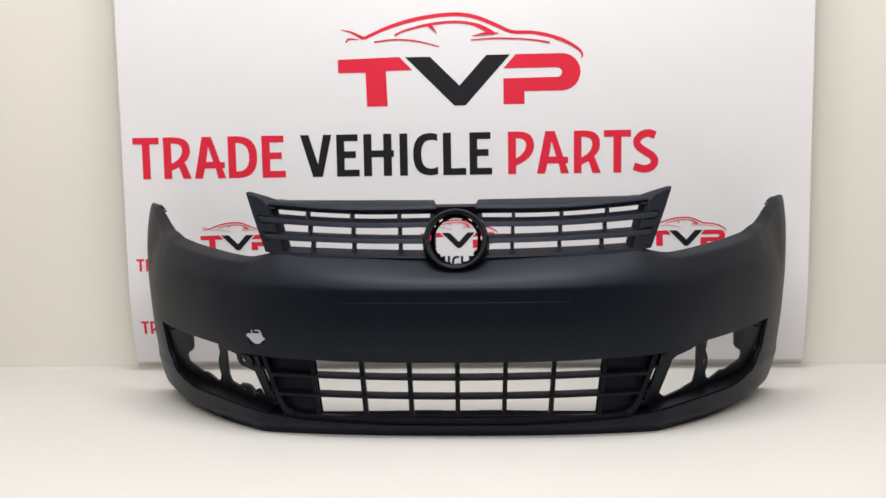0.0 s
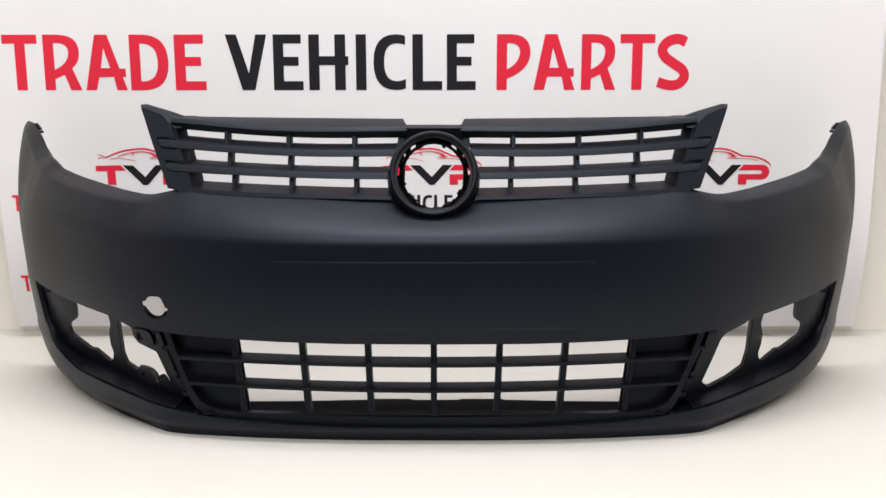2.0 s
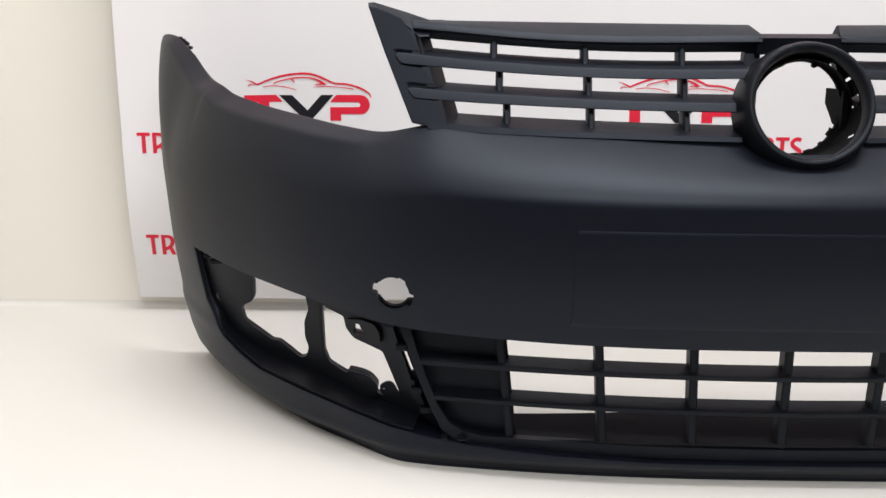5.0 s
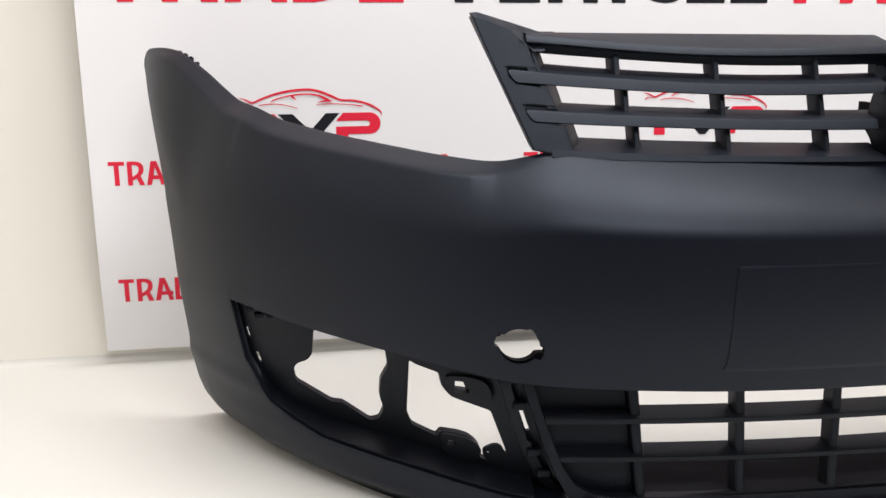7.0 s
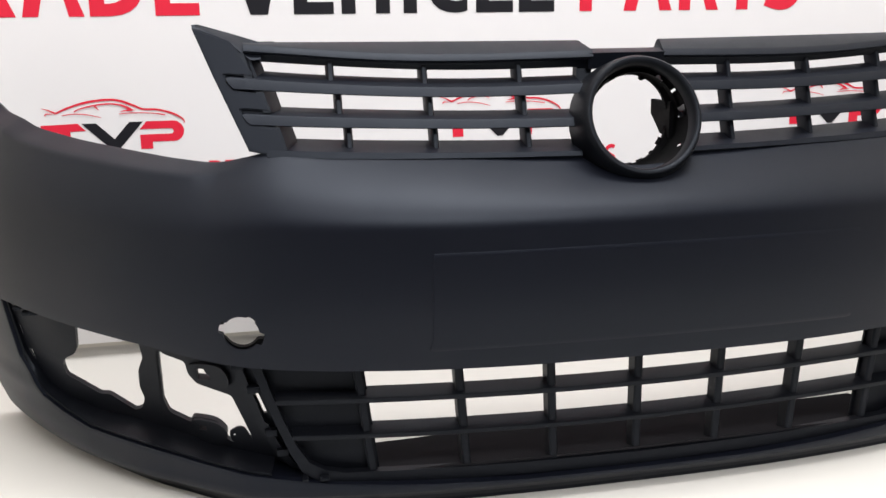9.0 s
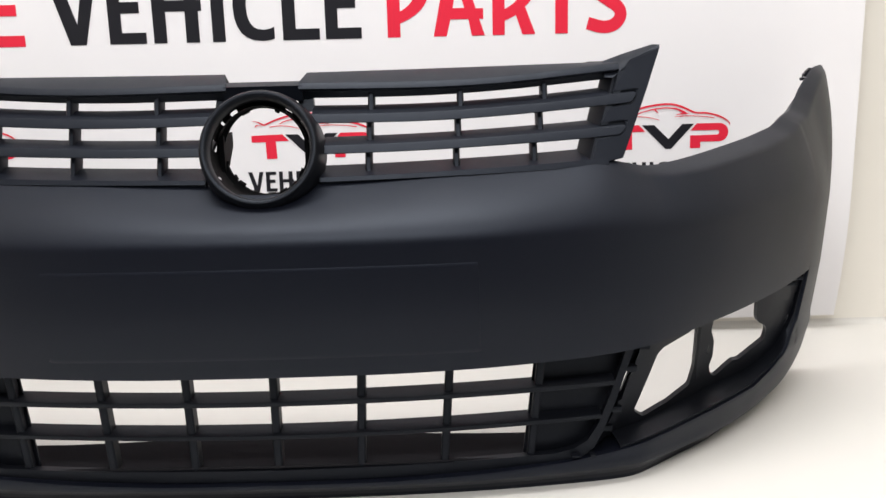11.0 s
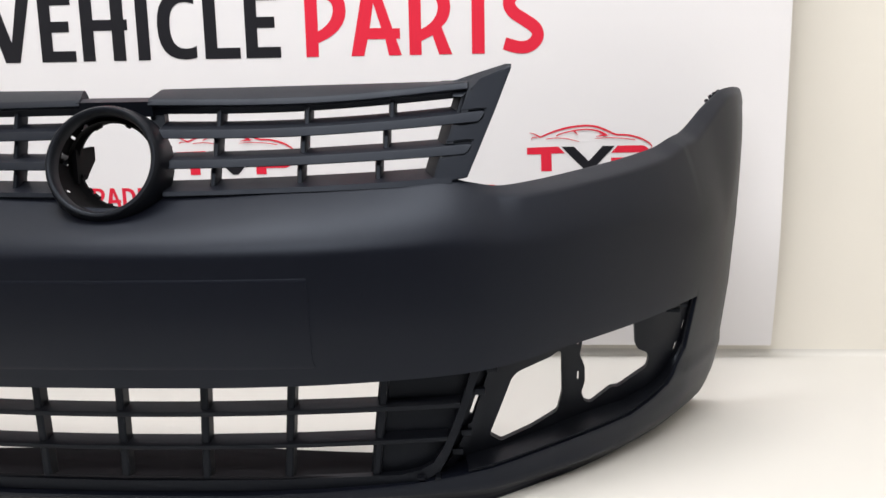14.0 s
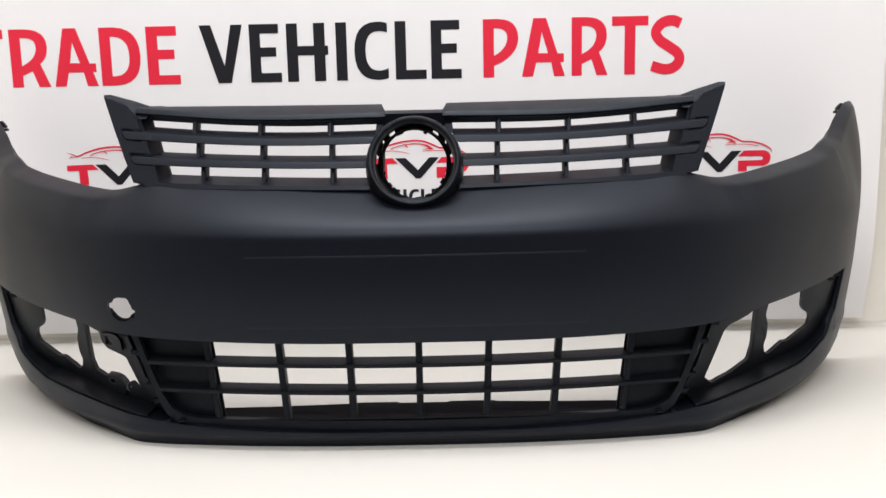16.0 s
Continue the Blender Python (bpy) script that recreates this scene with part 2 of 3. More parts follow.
for x in (-0.8, 0.0, 0.8):
    part("wall_hook", box_mesh("wall_hook", (x - 0.01, 0.592, 1.430), (x + 0.01, WALL_Y, 1.436), BEZEL, 0.001), banner)


def words(starts, z, height, colours, texts, joined):
    """Lettering: starts holds, for each word, the left end and the width of every letter."""
    for text, mat, places in zip(texts, colours, starts):
        whole = bmesh.new()
        for c, (x0, wide) in zip(text, places):
            loops, w = glyph(c)
            placed = [[(x0 + p[0] / w * wide, z + p[1] * height) for p in loop] for loop in loops]
            if not joined:
                print_on("printed_letter", placed, mat, banner, label="red printed capital" if mat == RED else "black printed capital")
                continue
            b = sheet(placed, lambda a, h, d: on_banner(a, h, 0.0008), None, 10.0)
            me = bpy.data.meshes.new("piece")
            b.to_mesh(me)
            b.free()
            whole.from_mesh(me)
            bpy.data.meshes.remove(me)
        if joined:
            part("printed_word", mesh_bm("printed_word", whole, mat, False), banner, "small red printed word" if mat == RED else "small black printed word")
        else:
            whole.free()


TEXT = ("TRADE", "VEHICLE", "PARTS")
LETTERS = (
    ((-0.967, 0.078), (-0.876, 0.082), (-0.785, 0.093), (-0.684, 0.086), (-0.584, 0.069)),
    ((-0.470, 0.092), (-0.364, 0.066), (-0.285, 0.088), (-0.180, 0.023), (-0.141, 0.072), (-0.054, 0.066), (0.0225, 0.0645)),
    ((0.1335, 0.075), (0.216, 0.092), (0.322, 0.077), (0.4075, 0.077), (0.488, 0.0755)),
)
words(LETTERS, 0.5905, 0.1215, (RED, INK, RED), TEXT, False)


def emblem(x, z, k):
    """A car outline over three bold shapes; x is its middle, z the foot of the shapes, k its width."""
    def put(loop):
        return [[(x + p[0] * k, z + p[1] * k) for p in loop]]

    def arc(cx, cy, r, a0, a1, n=12):
        return [(cx + r * math.cos(radians(a0 + (a1 - a0) * i / n)), cy + r * math.sin(radians(a0 + (a1 - a0) * i / n))) for i in range(n + 1)]

    print_on("hammer_shape", put([(-0.5, 0.185), (-0.5, 0.13), (-0.385, 0.13), (-0.382, -0.01), (-0.295, -0.01), (-0.30, 0.135), (-0.19, 0.137), (-0.243, 0.192)]), RED, banner)
    print_on("chevron_shape", put([(-0.218, 0.19), (-0.115, 0.19), (0.006, 0.07), (0.118, 0.193), (0.216, 0.193), (0.03, -0.012), (-0.016, -0.012)]), INK, banner)
    print_on("hook_shape", put([(0.188, 0.137), (0.240, 0.194)] + arc(0.43, 0.118, 0.076, 90, -90) + [(0.275, 0.042), (0.275, -0.01), (0.188, -0.01), (0.188, 0.096), (0.41, 0.098)]
                               + arc(0.41, 0.117, 0.02, -90, 90, 6) + [(0.41, 0.137)]), RED, banner)
    lines = [
        ([(-0.39, 0.277), (-0.30, 0.315), (-0.2, 0.345), (-0.1, 0.362), (0.0, 0.367), (0.08, 0.353), (0.16, 0.32), (0.225, 0.292), (0.32, 0.286), (0.42, 0.26), (0.49, 0.222), (0.513, 0.195), (0.508, 0.178)],
         [0.006, 0.007, 0.008, 0.008, 0.008, 0.008, 0.008, 0.007, 0.007, 0.007, 0.006, 0.004, 0.001]),
        ([(-0.485, 0.315), (-0.44, 0.303), (-0.39, 0.277)], [0.001, 0.004, 0.007]),
        ([(-0.465, 0.262), (-0.45, 0.276), (-0.41, 0.273)], [0.003, 0.004, 0.001]),
        ([(-0.26, 0.287), (-0.22, 0.305), (-0.12, 0.328), (-0.02, 0.337), (0.06, 0.328), (0.11, 0.308), (0.15, 0.285)], [0.004, 0.004, 0.005, 0.005, 0.006, 0.009, 0.008]),
        ([(-0.345, 0.262), (-0.26, 0.270), (-0.17, 0.262), (-0.075, 0.238)], [0.003, 0.003, 0.003, 0.002]),
        ([(0.055, 0.262), (0.16, 0.267), (0.29, 0.260), (0.38, 0.246)], [0.002, 0.003, 0.003, 0.004]),
        ([(0.06, 0.278), (0.12, 0.287), (0.17, 0.288)], [0.001, 0.006, 0.002]),
        ([(0.40, 0.258), (0.45, 0.245), (0.485, 0.227)], [0.001, 0.003, 0.004]),
        ([(-0.115, 0.325), (-0.1, 0.31), (-0.085, 0.292)], [0.008, 0.005, 0.001]),
    ]
    for n, (path, half) in enumerate(lines):
        print_on("car_outline_stroke", put([(u, w - 0.007) for u, w in stroke(path, half)]), RED, banner, 0.0009 + 0.0002 * n)


emblem(-0.008, 0.7975, 0.69)
for row_z in (0.380, 0.194):
    for cx in (-0.666, -0.013, 0.643):
        emblem(cx, row_z, 0.221)
        small = [[(cx + x1 + (x - word[0][0]) * 0.306, w * 0.306) for x, w in word] for word, x1 in zip(LETTERS, (-0.307, -0.121, 0.091))]
        words(small, row_z - 0.063, 0.037, (RED, INK, RED), TEXT, True)


# ---------------------------------------------------------------- the bumper: its painted skin
bumper = new("car_bumper")
tagged(bumper, "dark grey unpainted plastic front car bumper standing on the floor", "car bumper")

# stations from the middle to the end: x, y of the plan, foot of the opening, lower edge, upper edge, lean of the upper edge, crease
STATIONS = [
    (0.000, -0.060, 0.030, 0.184, 0.4010, 0.070, 0.347),
    (0.056, -0.0597, 0.030, 0.184, 0.4030, 0.070, 0.347),
    (0.072, -0.0595, 0.030, 0.184, 0.4130, 0.070, 0.347),
    (0.150, -0.057, 0.030, 0.184, 0.4140, 0.071, 0.347),
    (0.270, -0.049, 0.034, 0.186, 0.4160, 0.066, 0.348),
    (0.380, -0.031, 0.040, 0.189, 0.4200, 0.059, 0.350),
    (0.455, -0.011, 0.049, 0.192, 0.4270, 0.051, 0.352),
    (0.500, 0.006, 0.0545, 0.1965, 0.4172, 0.057, 0.345),
    (0.525, 0.0175, 0.057, 0.200, 0.4168, 0.058, 0.344),
    (0.575, 0.046, 0.062, 0.208, 0.4212, 0.060, 0.347),
    (0.640, 0.094, 0.068, 0.215, 0.4295, 0.060, 0.352),
    (0.690, 0.138, 0.073, 0.220, 0.4362, 0.059, 0.358),
    (0.722, 0.169, 0.086, 0.2240, 0.4422, 0.058, 0.354),
    (0.748, 0.196, 0.102, 0.2275, 0.4472, 0.057, 0.348),
    (0.774, 0.2265, 0.152, 0.2300, 0.4575, 0.056, 0.340),
    (0.781, 0.2365, 0.230, 0.2305, 0.4600, 0.056, 0.338),
    (0.808, 0.275, 0.230, 0.2300, 0.4658, 0.057, 0.330),
    (0.838, 0.330, 0.230, 0.2300, 0.4835, 0.059, 0.322),
    (0.860, 0.382, 0.230, 0.2300, 0.5065, 0.049, 0.318),
    (0.873, 0.420, 0.230, 0.2300, 0.5240, 0.033, 0.320),
    (0.883, 0.460, 0.230, 0.2300, 0.5262, 0.016, 0.330),
    (0.892, 0.508, 0.230, 0.2300, 0.5235, 0.004, 0.397),
    (0.897, 0.556, 0.230, 0.2300, 0.5180, -0.004, 0.392),
]
FOOT = spline([(-0.15, -0.001), (0, -0.003), (0.15, -0.001), (0.28, 0.007), (0.40, 0.021), (0.460, 0.033), (0.482, 0.045), (0.53, 0.086), (0.60, 0.148), (0.680, 0.235), (0.743, 0.330), (0.792, 0.405), (0.827, 0.480), (0.852, 0.56), (0.866, 0.64)], 30)
PER = 10
SEAM = 15 * PER


def natural(t, v, at):
    """A natural cubic spline through v at t, read off at the places at."""
    n, h = len(t), np.diff(t)
    a, b = np.eye(n), np.zeros(n)
    for i in range(1, n - 1):
        a[i, i - 1 : i + 2] = h[i - 1], 2 * (h[i - 1] + h[i]), h[i]
        b[i] = 6 * ((v[i + 1] - v[i]) / h[i] - (v[i] - v[i - 1]) / h[i - 1])
    m = np.linalg.solve(a, b)
    k = np.clip(np.searchsorted(t, at) - 1, 0, n - 2)
    u, w = t[k + 1] - at, at - t[k]
    return m[k] * u ** 3 / (6 * h[k]) + m[k + 1] * w ** 3 / (6 * h[k]) + (v[k] / h[k] - m[k] * h[k] / 6) * u + (v[k + 1] / h[k] - m[k + 1] * h[k] / 6) * w


def eased(v, wide):
    """v along the plan, with its corners rounded over a width in metres."""
    fine = np.arange(0, where[-1] + 0.001, 0.001)
    k = int(wide * 1000) | 1
    out = np.interp(fine, where, v)
    for _ in range(3):
        out = np.convolve(np.pad(out, k // 2, mode="reflect", reflect_type="odd"), np.ones(k) / k, mode="valid")
    return np.interp(where, fine, out)


table = np.array(STATIONS)
knots = [0, 3, 4, 5, 6, 9, 10, 11, 13, 16, 17, 18, 20, 21, 22]
chord = np.concatenate([[0], np.cumsum(np.linalg.norm(np.diff(table[:, :2], axis=0), axis=1))])
where = np.concatenate([np.linspace(chord[i], chord[i + 1], PER, endpoint=False) for i in range(len(table) - 1)] + [chord[-1:]])
PLAN = np.stack([natural(chord[knots], table[knots, k], where) for k in (0, 1)], 1)
PLAN[0, 0] = 0.0
SHAPE = [np.interp(where, chord, table[:, k]) for k in range(2, 7)]
ramp = np.clip((where - chord[6] - 0.004) / 0.02, 0, 1)
SHAPE = [np.minimum(SHAPE[0], 0.2305), eased(SHAPE[1], 0.03), SHAPE[2] + ramp * (eased(SHAPE[2], 0.021) - SHAPE[2]), eased(SHAPE[3], 0.05), eased(SHAPE[4], 0.05)]
SHAPE[0][15 * PER :] = SHAPE[1][15 * PER :]
left = np.clip(1 - (chord[-1] - where) / 0.05, 0, 1)
SHAPE[2] = SHAPE[2] - 0.018 * (1 - np.sqrt(np.clip(1 - left ** 2, 0, 1)))
REACH = np.maximum(eased(np.maximum(SHAPE[2], 0.413), 0.05), 0.413)
COLS = np.column_stack([PLAN] + SHAPE)
d = np.gradient(PLAN, where, axis=0)
d /= np.linalg.norm(d, axis=1)[:, None]
INWARD = np.stack([-d[:, 1], d[:, 0]], 1)


def foot_offset(p, n):
    side = (FOOT[:, 0] - p[0]) * n[1] - (FOOT[:, 1] - p[1]) * n[0]
    along = (FOOT[:, 0] - p[0]) * n[0] + (FOOT[:, 1] - p[1]) * n[1]
    ok = np.where(along > -0.02, np.abs(side), 9)
    return max(0.02, along[np.argmin(ok)])


FOOTS = np.array([foot_offset(p, n) for p, n in zip(PLAN, INWARD)])
FOOTS = eased(FOOTS, 0.017) * np.interp(where, (0.46, 0.6, 0.75, 0.88, 1.0, 1.22), (1.0, 0.986, 0.857, 0.807, 0.83, 1.27))
Z_MID, H_MID = (0, 0.006, 0.014, 0.026, 0.034, 0.06, 0.10, 0.18, 0.21, 0.26, 0.31), (1.0, 0.97, 0.86, 0.60, 0.55, 0.52, 0.45, 0.30, 0.18, 0.03, 0)
Z_END, H_END = (0, 0.006, 0.015, 0.04, 0.07, 0.10, 0.116, 0.130, 0.145, 0.18, 0.22, 0.27, 0.33), (1.30, 1.12, 0.918, 0.59, 0.43, 0.335, 0.262, 0.285, 0.25, 0.185, 0.112, 0.06, 0)
# how far the wheel-arch edge of the wing lies forward of its upper corner, by height
ARCH_Z, ARCH_CUT = (0, 0.08, 0.16, 0.22, 0.284, 0.344, 0.384, 0.448, 0.50, 0.525), (0.155, 0.168, 0.175, 0.174, 0.174, 0.168, 0.142, 0.087, 0.030, 0.0)


def softened(zs, hs, wide, keep=0.0):
    """The profile read off finely, with its corners above keep eased over a width."""
    z = np.linspace(0, 0.34, 341)
    h = np.interp(z, zs, hs)
    k = int(wide * 1000) | 1
    out = h
    for _ in range(2):
        out = np.convolve(np.pad(out, k // 2, mode="reflect", reflect_type="odd"), np.ones(k) / k, mode="valid")
    return z, np.where(z > keep + 0.03, out, np.where(z < keep, h, h + (out - h) * np.clip((z - keep) / 0.03, 0, 1)))


MID, END = softened(Z_MID, H_MID, 0.045, 0.03), softened(Z_END, H_END, 0.013)


def ease(v):
    v = min(1, max(0, v))
    return v * v * (3 - 2 * v)


def skin_point(c, z, more=0.0):
    """A point of the skin in column c at height z, more metres behind its face."""
    x, y, zo, zl, zt, lean, zc = COLS[c]
    t = c / PER - 3
    s = where[c] - float(np.interp(z, ARCH_Z, ARCH_CUT)) * ease((where[c] - where[SEAM]) / (where[-1] - where[SEAM]))
    end = ease((where[c] - where[9 * PER]) / (where[SEAM] - where[9 * PER]))
    low = float(np.interp(s, where, FOOTS)) * ((1 - end) * np.interp(z, *MID) + end * np.interp(z, *END))
    w = max(0, min(1.2, (z - zc) / (REACH[c] - zc)))
    k = 1.1
    flange = lean * ease((t - 2.7) / 3.6) * (0.46 - 0.12 * ease((t - 8) / 5))
    high = (lean - flange) * w * w / (w + k) * (1 + k)
    b = max(0, (z - zt + 0.012) / 0.012)
    high += flange * b * b / (b + 0.18) * 1.18
    high += 0.008 * math.exp(-((x / 0.13) ** 2)) * ease((z - 0.36) / 0.04)
    back = low + high + more
    return tuple(float(np.interp(s, where, PLAN[:, i])) + float(np.interp(s, where, INWARD[:, i])) * back for i in (0, 1)) + (z,)


LIP_ROWS, UP_ROWS = 40, 48
verts, faces, index = [], [], {}


def at_skin(key, p):
    if key not in index:
        index[key] = len(verts)
        verts.append(p)
    return index[key]


def column(c):
    x, y, zo, zl, zt, lean, zc = COLS[c]
    zo = min(zo, zl)
    lip = [(0.0, 0.03)] + [(zo * (k / LIP_ROWS) ** 1.3, 0.0) for k in range(LIP_ROWS + 1)]
    up = [(zl + (zt - zl) * (1 - (1 - k / UP_ROWS) ** 1.6), 0.0) for k in range(UP_ROWS + 1)] + [(zt - 0.004, 0.016 - 0.013 * ease((c / PER - 15.5) / 3))]
    if c <= SEAM:
        deep = 0.045 - 0.038 * min(1, max(0, (c - 10.5 * PER) / (2 * PER)))
        lip += [(zo - 0.001, 0.003), (zo + 0.001, deep)]
        up = [(zl + 0.004, 0.03), (zl + 0.001, 0.004)] + up
    return lip, up


for side in (1, -1):
    for c in range(len(COLS) - 1):
        for which in (0, 1):
            a, b = column(c)[which], column(c + 1)[which]
            skip = 0
            if which == 1 and len(a) != len(b):
                skip = 2
            n = min(len(a) - skip, len(b))
            for k in range(n - 1):
                ids = []
                for cc, rows, kk, ofs in ((c, a, k, skip), (c + 1, b, k, 0), (c + 1, b, k + 1, 0), (c, a, k + 1, skip)):
                    z, more = rows[kk + ofs]
                    p = skin_point(cc, z, more)
                    ids.append(at_skin((side if cc else 0, cc, which, kk + ofs if cc <= SEAM else kk + 100), (p[0] * side, p[1], p[2])))
                faces.append(ids if side > 0 else ids[::-1])
skin_mesh = mesh_of("bumper_skin", verts, faces, SKIN, True, 38, merge=0.0002)
skin = part("bumper_skin", skin_mesh, bumper)
sol = skin.modifiers.new("thickness", "SOLIDIFY")
sol.thickness, sol.offset = 0.003, 0.0


def hole_outline(n=64):
    out = []
    for i in range(n):
        a = 2 * math.pi * i / n
        r = 0.0200 + (0.0050 if abs(math.cos(a + 0.30)) > 0.955 else 0) + (0.0022 if math.sin(a + 0.6) > 0.97 else 0)
        out.append((r * math.cos(a), r * math.sin(a)))
    return out


HOLE = (-0.470, 0.2345)
ring = hole_outline()
cv, cf = sweep([[(HOLE[0] + u, y + 0.35 * u, HOLE[1] + w) for u, w in ring] for y in (-0.08, 0.02)])
cutter = new("cutter", mesh_of("cutter", cv, cf, TRIM, False))
cut = skin.modifiers.new("sensor_hole", "BOOLEAN")
cut.operation, cut.solver, cut.object = "DIFFERENCE", "EXACT", cutter
bpy.context.view_layer.update()
done = bpy.data.meshes.new_from_object(skin.evaluated_get(bpy.context.evaluated_depsgraph_get()))
skin.modifiers.clear()
skin.data = done
done.name = "bumper_skin"
bpy.data.objects.remove(cutter)
if not done.materials:
    done.materials.append(SKIN)

def skin_at(x, z, more=0.0):
    c = int(np.searchsorted(PLAN[:, 0], abs(x))) if x else 1
    f = (abs(x) - PLAN[c - 1, 0]) / (PLAN[c, 0] - PLAN[c - 1, 0])
    p, q = skin_point(c - 1, z, more), skin_point(c, z, more)
    return (x, p[1] + (q[1] - p[1]) * f, z)


# a black holder behind the hole, with a smaller opening, notched on both sides
outer = [(0.0300 * math.cos(2 * math.pi * i / 64), 0.0300 * math.sin(2 * math.pi * i / 64)) for i in range(64)]
inner = []
for i in range(64):
    a = 2 * math.pi * i / 64
    r = 0.0205 + (0.0060 if abs(math.cos(a + 0.12)) > 0.965 else 0.0)
    r *= 0.91 if math.sin(a) < -0.40 else 1.0
    inner.append((r * math.cos(a), r * math.sin(a) + 0.001))
bm = sheet([outer, inner], lambda u, w, d: (HOLE[0] + u, skin_at(HOLE[0] + u, HOLE[1] + w)[1] + 0.0035 + d, HOLE[1] + w), 0.009, 0.01)
part("sensor_holder", mesh_bm("sensor_holder", bm, RECESS_SHADE_BLACK, True, 35), skin, "matte black notched sensor holder")


# the flat pad for the number plate
xs = np.concatenate([[-0.273, -0.2715, -0.269], [-0.265, -0.261], np.linspace(-0.257, 0.257, 41), [0.261, 0.265], [0.269, 0.2715, 0.273]])
zs = np.concatenate([[0.206, 0.2075, 0.210], [0.214, 0.218], np.linspace(0.222, 0.310, 9), [0.314, 0.318], [0.322, 0.3245, 0.326]])
nz = len(zs)
pv, pf = [], []
for i, x in enumerate(xs):
    for k, z in enumerate(zs):
        edge = min(i, len(xs) - 1 - i, k, nz - 1 - k)
        dx, dz = max(0, abs(x) - 0.257), max(0, abs(z - 0.2660) - 0.0440)
        if dx and dz:
            pull = max(dx, dz) / math.hypot(dx, dz)
            x, z = math.copysign(0.257 + dx * pull, x), 0.2660 + math.copysign(0.0440 + dz * pull, z - 0.2660)
        pv.append(skin_at(x, z, (-0.0004, -0.0011, -0.0023)[min(edge, 2)]))
for i in range(len(xs) - 1):
    for k in range(nz - 1):
        a = i * nz + k
        pf.append((a, a + nz, a + nz + 1, a + 1))
pad = part("plate_pad", mesh_of("plate_pad", pv, pf, SKIN, True, 60), skin)
m = pad.modifiers.new("thickness", "SOLIDIFY")
m.thickness, m.offset = 0.002, -1

# clip teeth along the step behind the wing's upper corner
for side in (1, -1):
    for c, tall in ((183, 0.0015), (186, 0.0030), (189, 0.0025), (192, 0.0030)):
        p = skin_point(c, COLS[c][4], 0.004)
        v, f = sweep([[(side * (p[0] - dx), p[1] + dy, p[2] + dz) for dx, dz in ((-0.002, -0.006), (0.006, -0.007), (0.007, tall * 0.4 - 0.004), (0.004, tall - 0.003), (-0.001, tall - 0.004))] for dy in (-0.0045, -0.0035, 0.0035, 0.0045)])
        part("clip_tooth", mesh_of("clip_tooth", v, f, TRIM, True, 30), skin)


# ---------------------------------------------------------------- the upper grille
def grille_y(x, z):
    return 0.012 + 0.13 * x * x + 0.35 * (z - 0.43)


def rise(x):
    return 0.013 * (abs(x) / 0.43) ** 1.4


GRILLE_X = np.array((0.03, 0.08, 0.217, 0.316, 0.416, 0.47))


def along(x, *zs):
    """A height that bows along the grille."""
    return float(natural(GRILLE_X, np.array(zs), np.array([x]))[0])


SLATS = (((0.4858, 0.4850, 0.4846, 0.4886, 0.4952, 0.4992), (0.4968, 0.4960, 0.4958, 0.5000, 0.5072, 0.5126), 0.0088, 0.4695),
         ((0.4480, 0.4480, 0.4497, 0.4530, 0.4576, 0.4612), (0.4582, 0.4584, 0.4604, 0.4642, 0.4695, 0.4738), 0.0078, 0.4535))


def blade(xs, zs, depth, back_lift=0.0, proud=0.0, round_=0.002):
    """A slat: zs gives the foot and top of its face at each x."""
    rings = []
    for x, (z0, z1) in zip(xs, zs):
        y0, y1 = grille_y(x, z0) - proud, grille_y(x, z1) - proud
        rings.append([(x, y0 + round_, z0), (x, y0, z0 + round_), (x, y1, z1 - round_), (x, y1 + round_, z1), (x, y1 + depth, z1 + back_lift), (x, y1 + depth, z1 + back_lift - 0.003)])
    return sweep(rings)


def cap_place(side, lift=0.0):
    return lambda u, w, d: (side * u, grille_y(u, w) - lift + d, w)


frame_v, frame_f = [], []


def add(vf):
    n = len(frame_v)
    frame_v.extend(vf[0])
    frame_f.extend([tuple(i + n for i in f) for f in vf[1]])


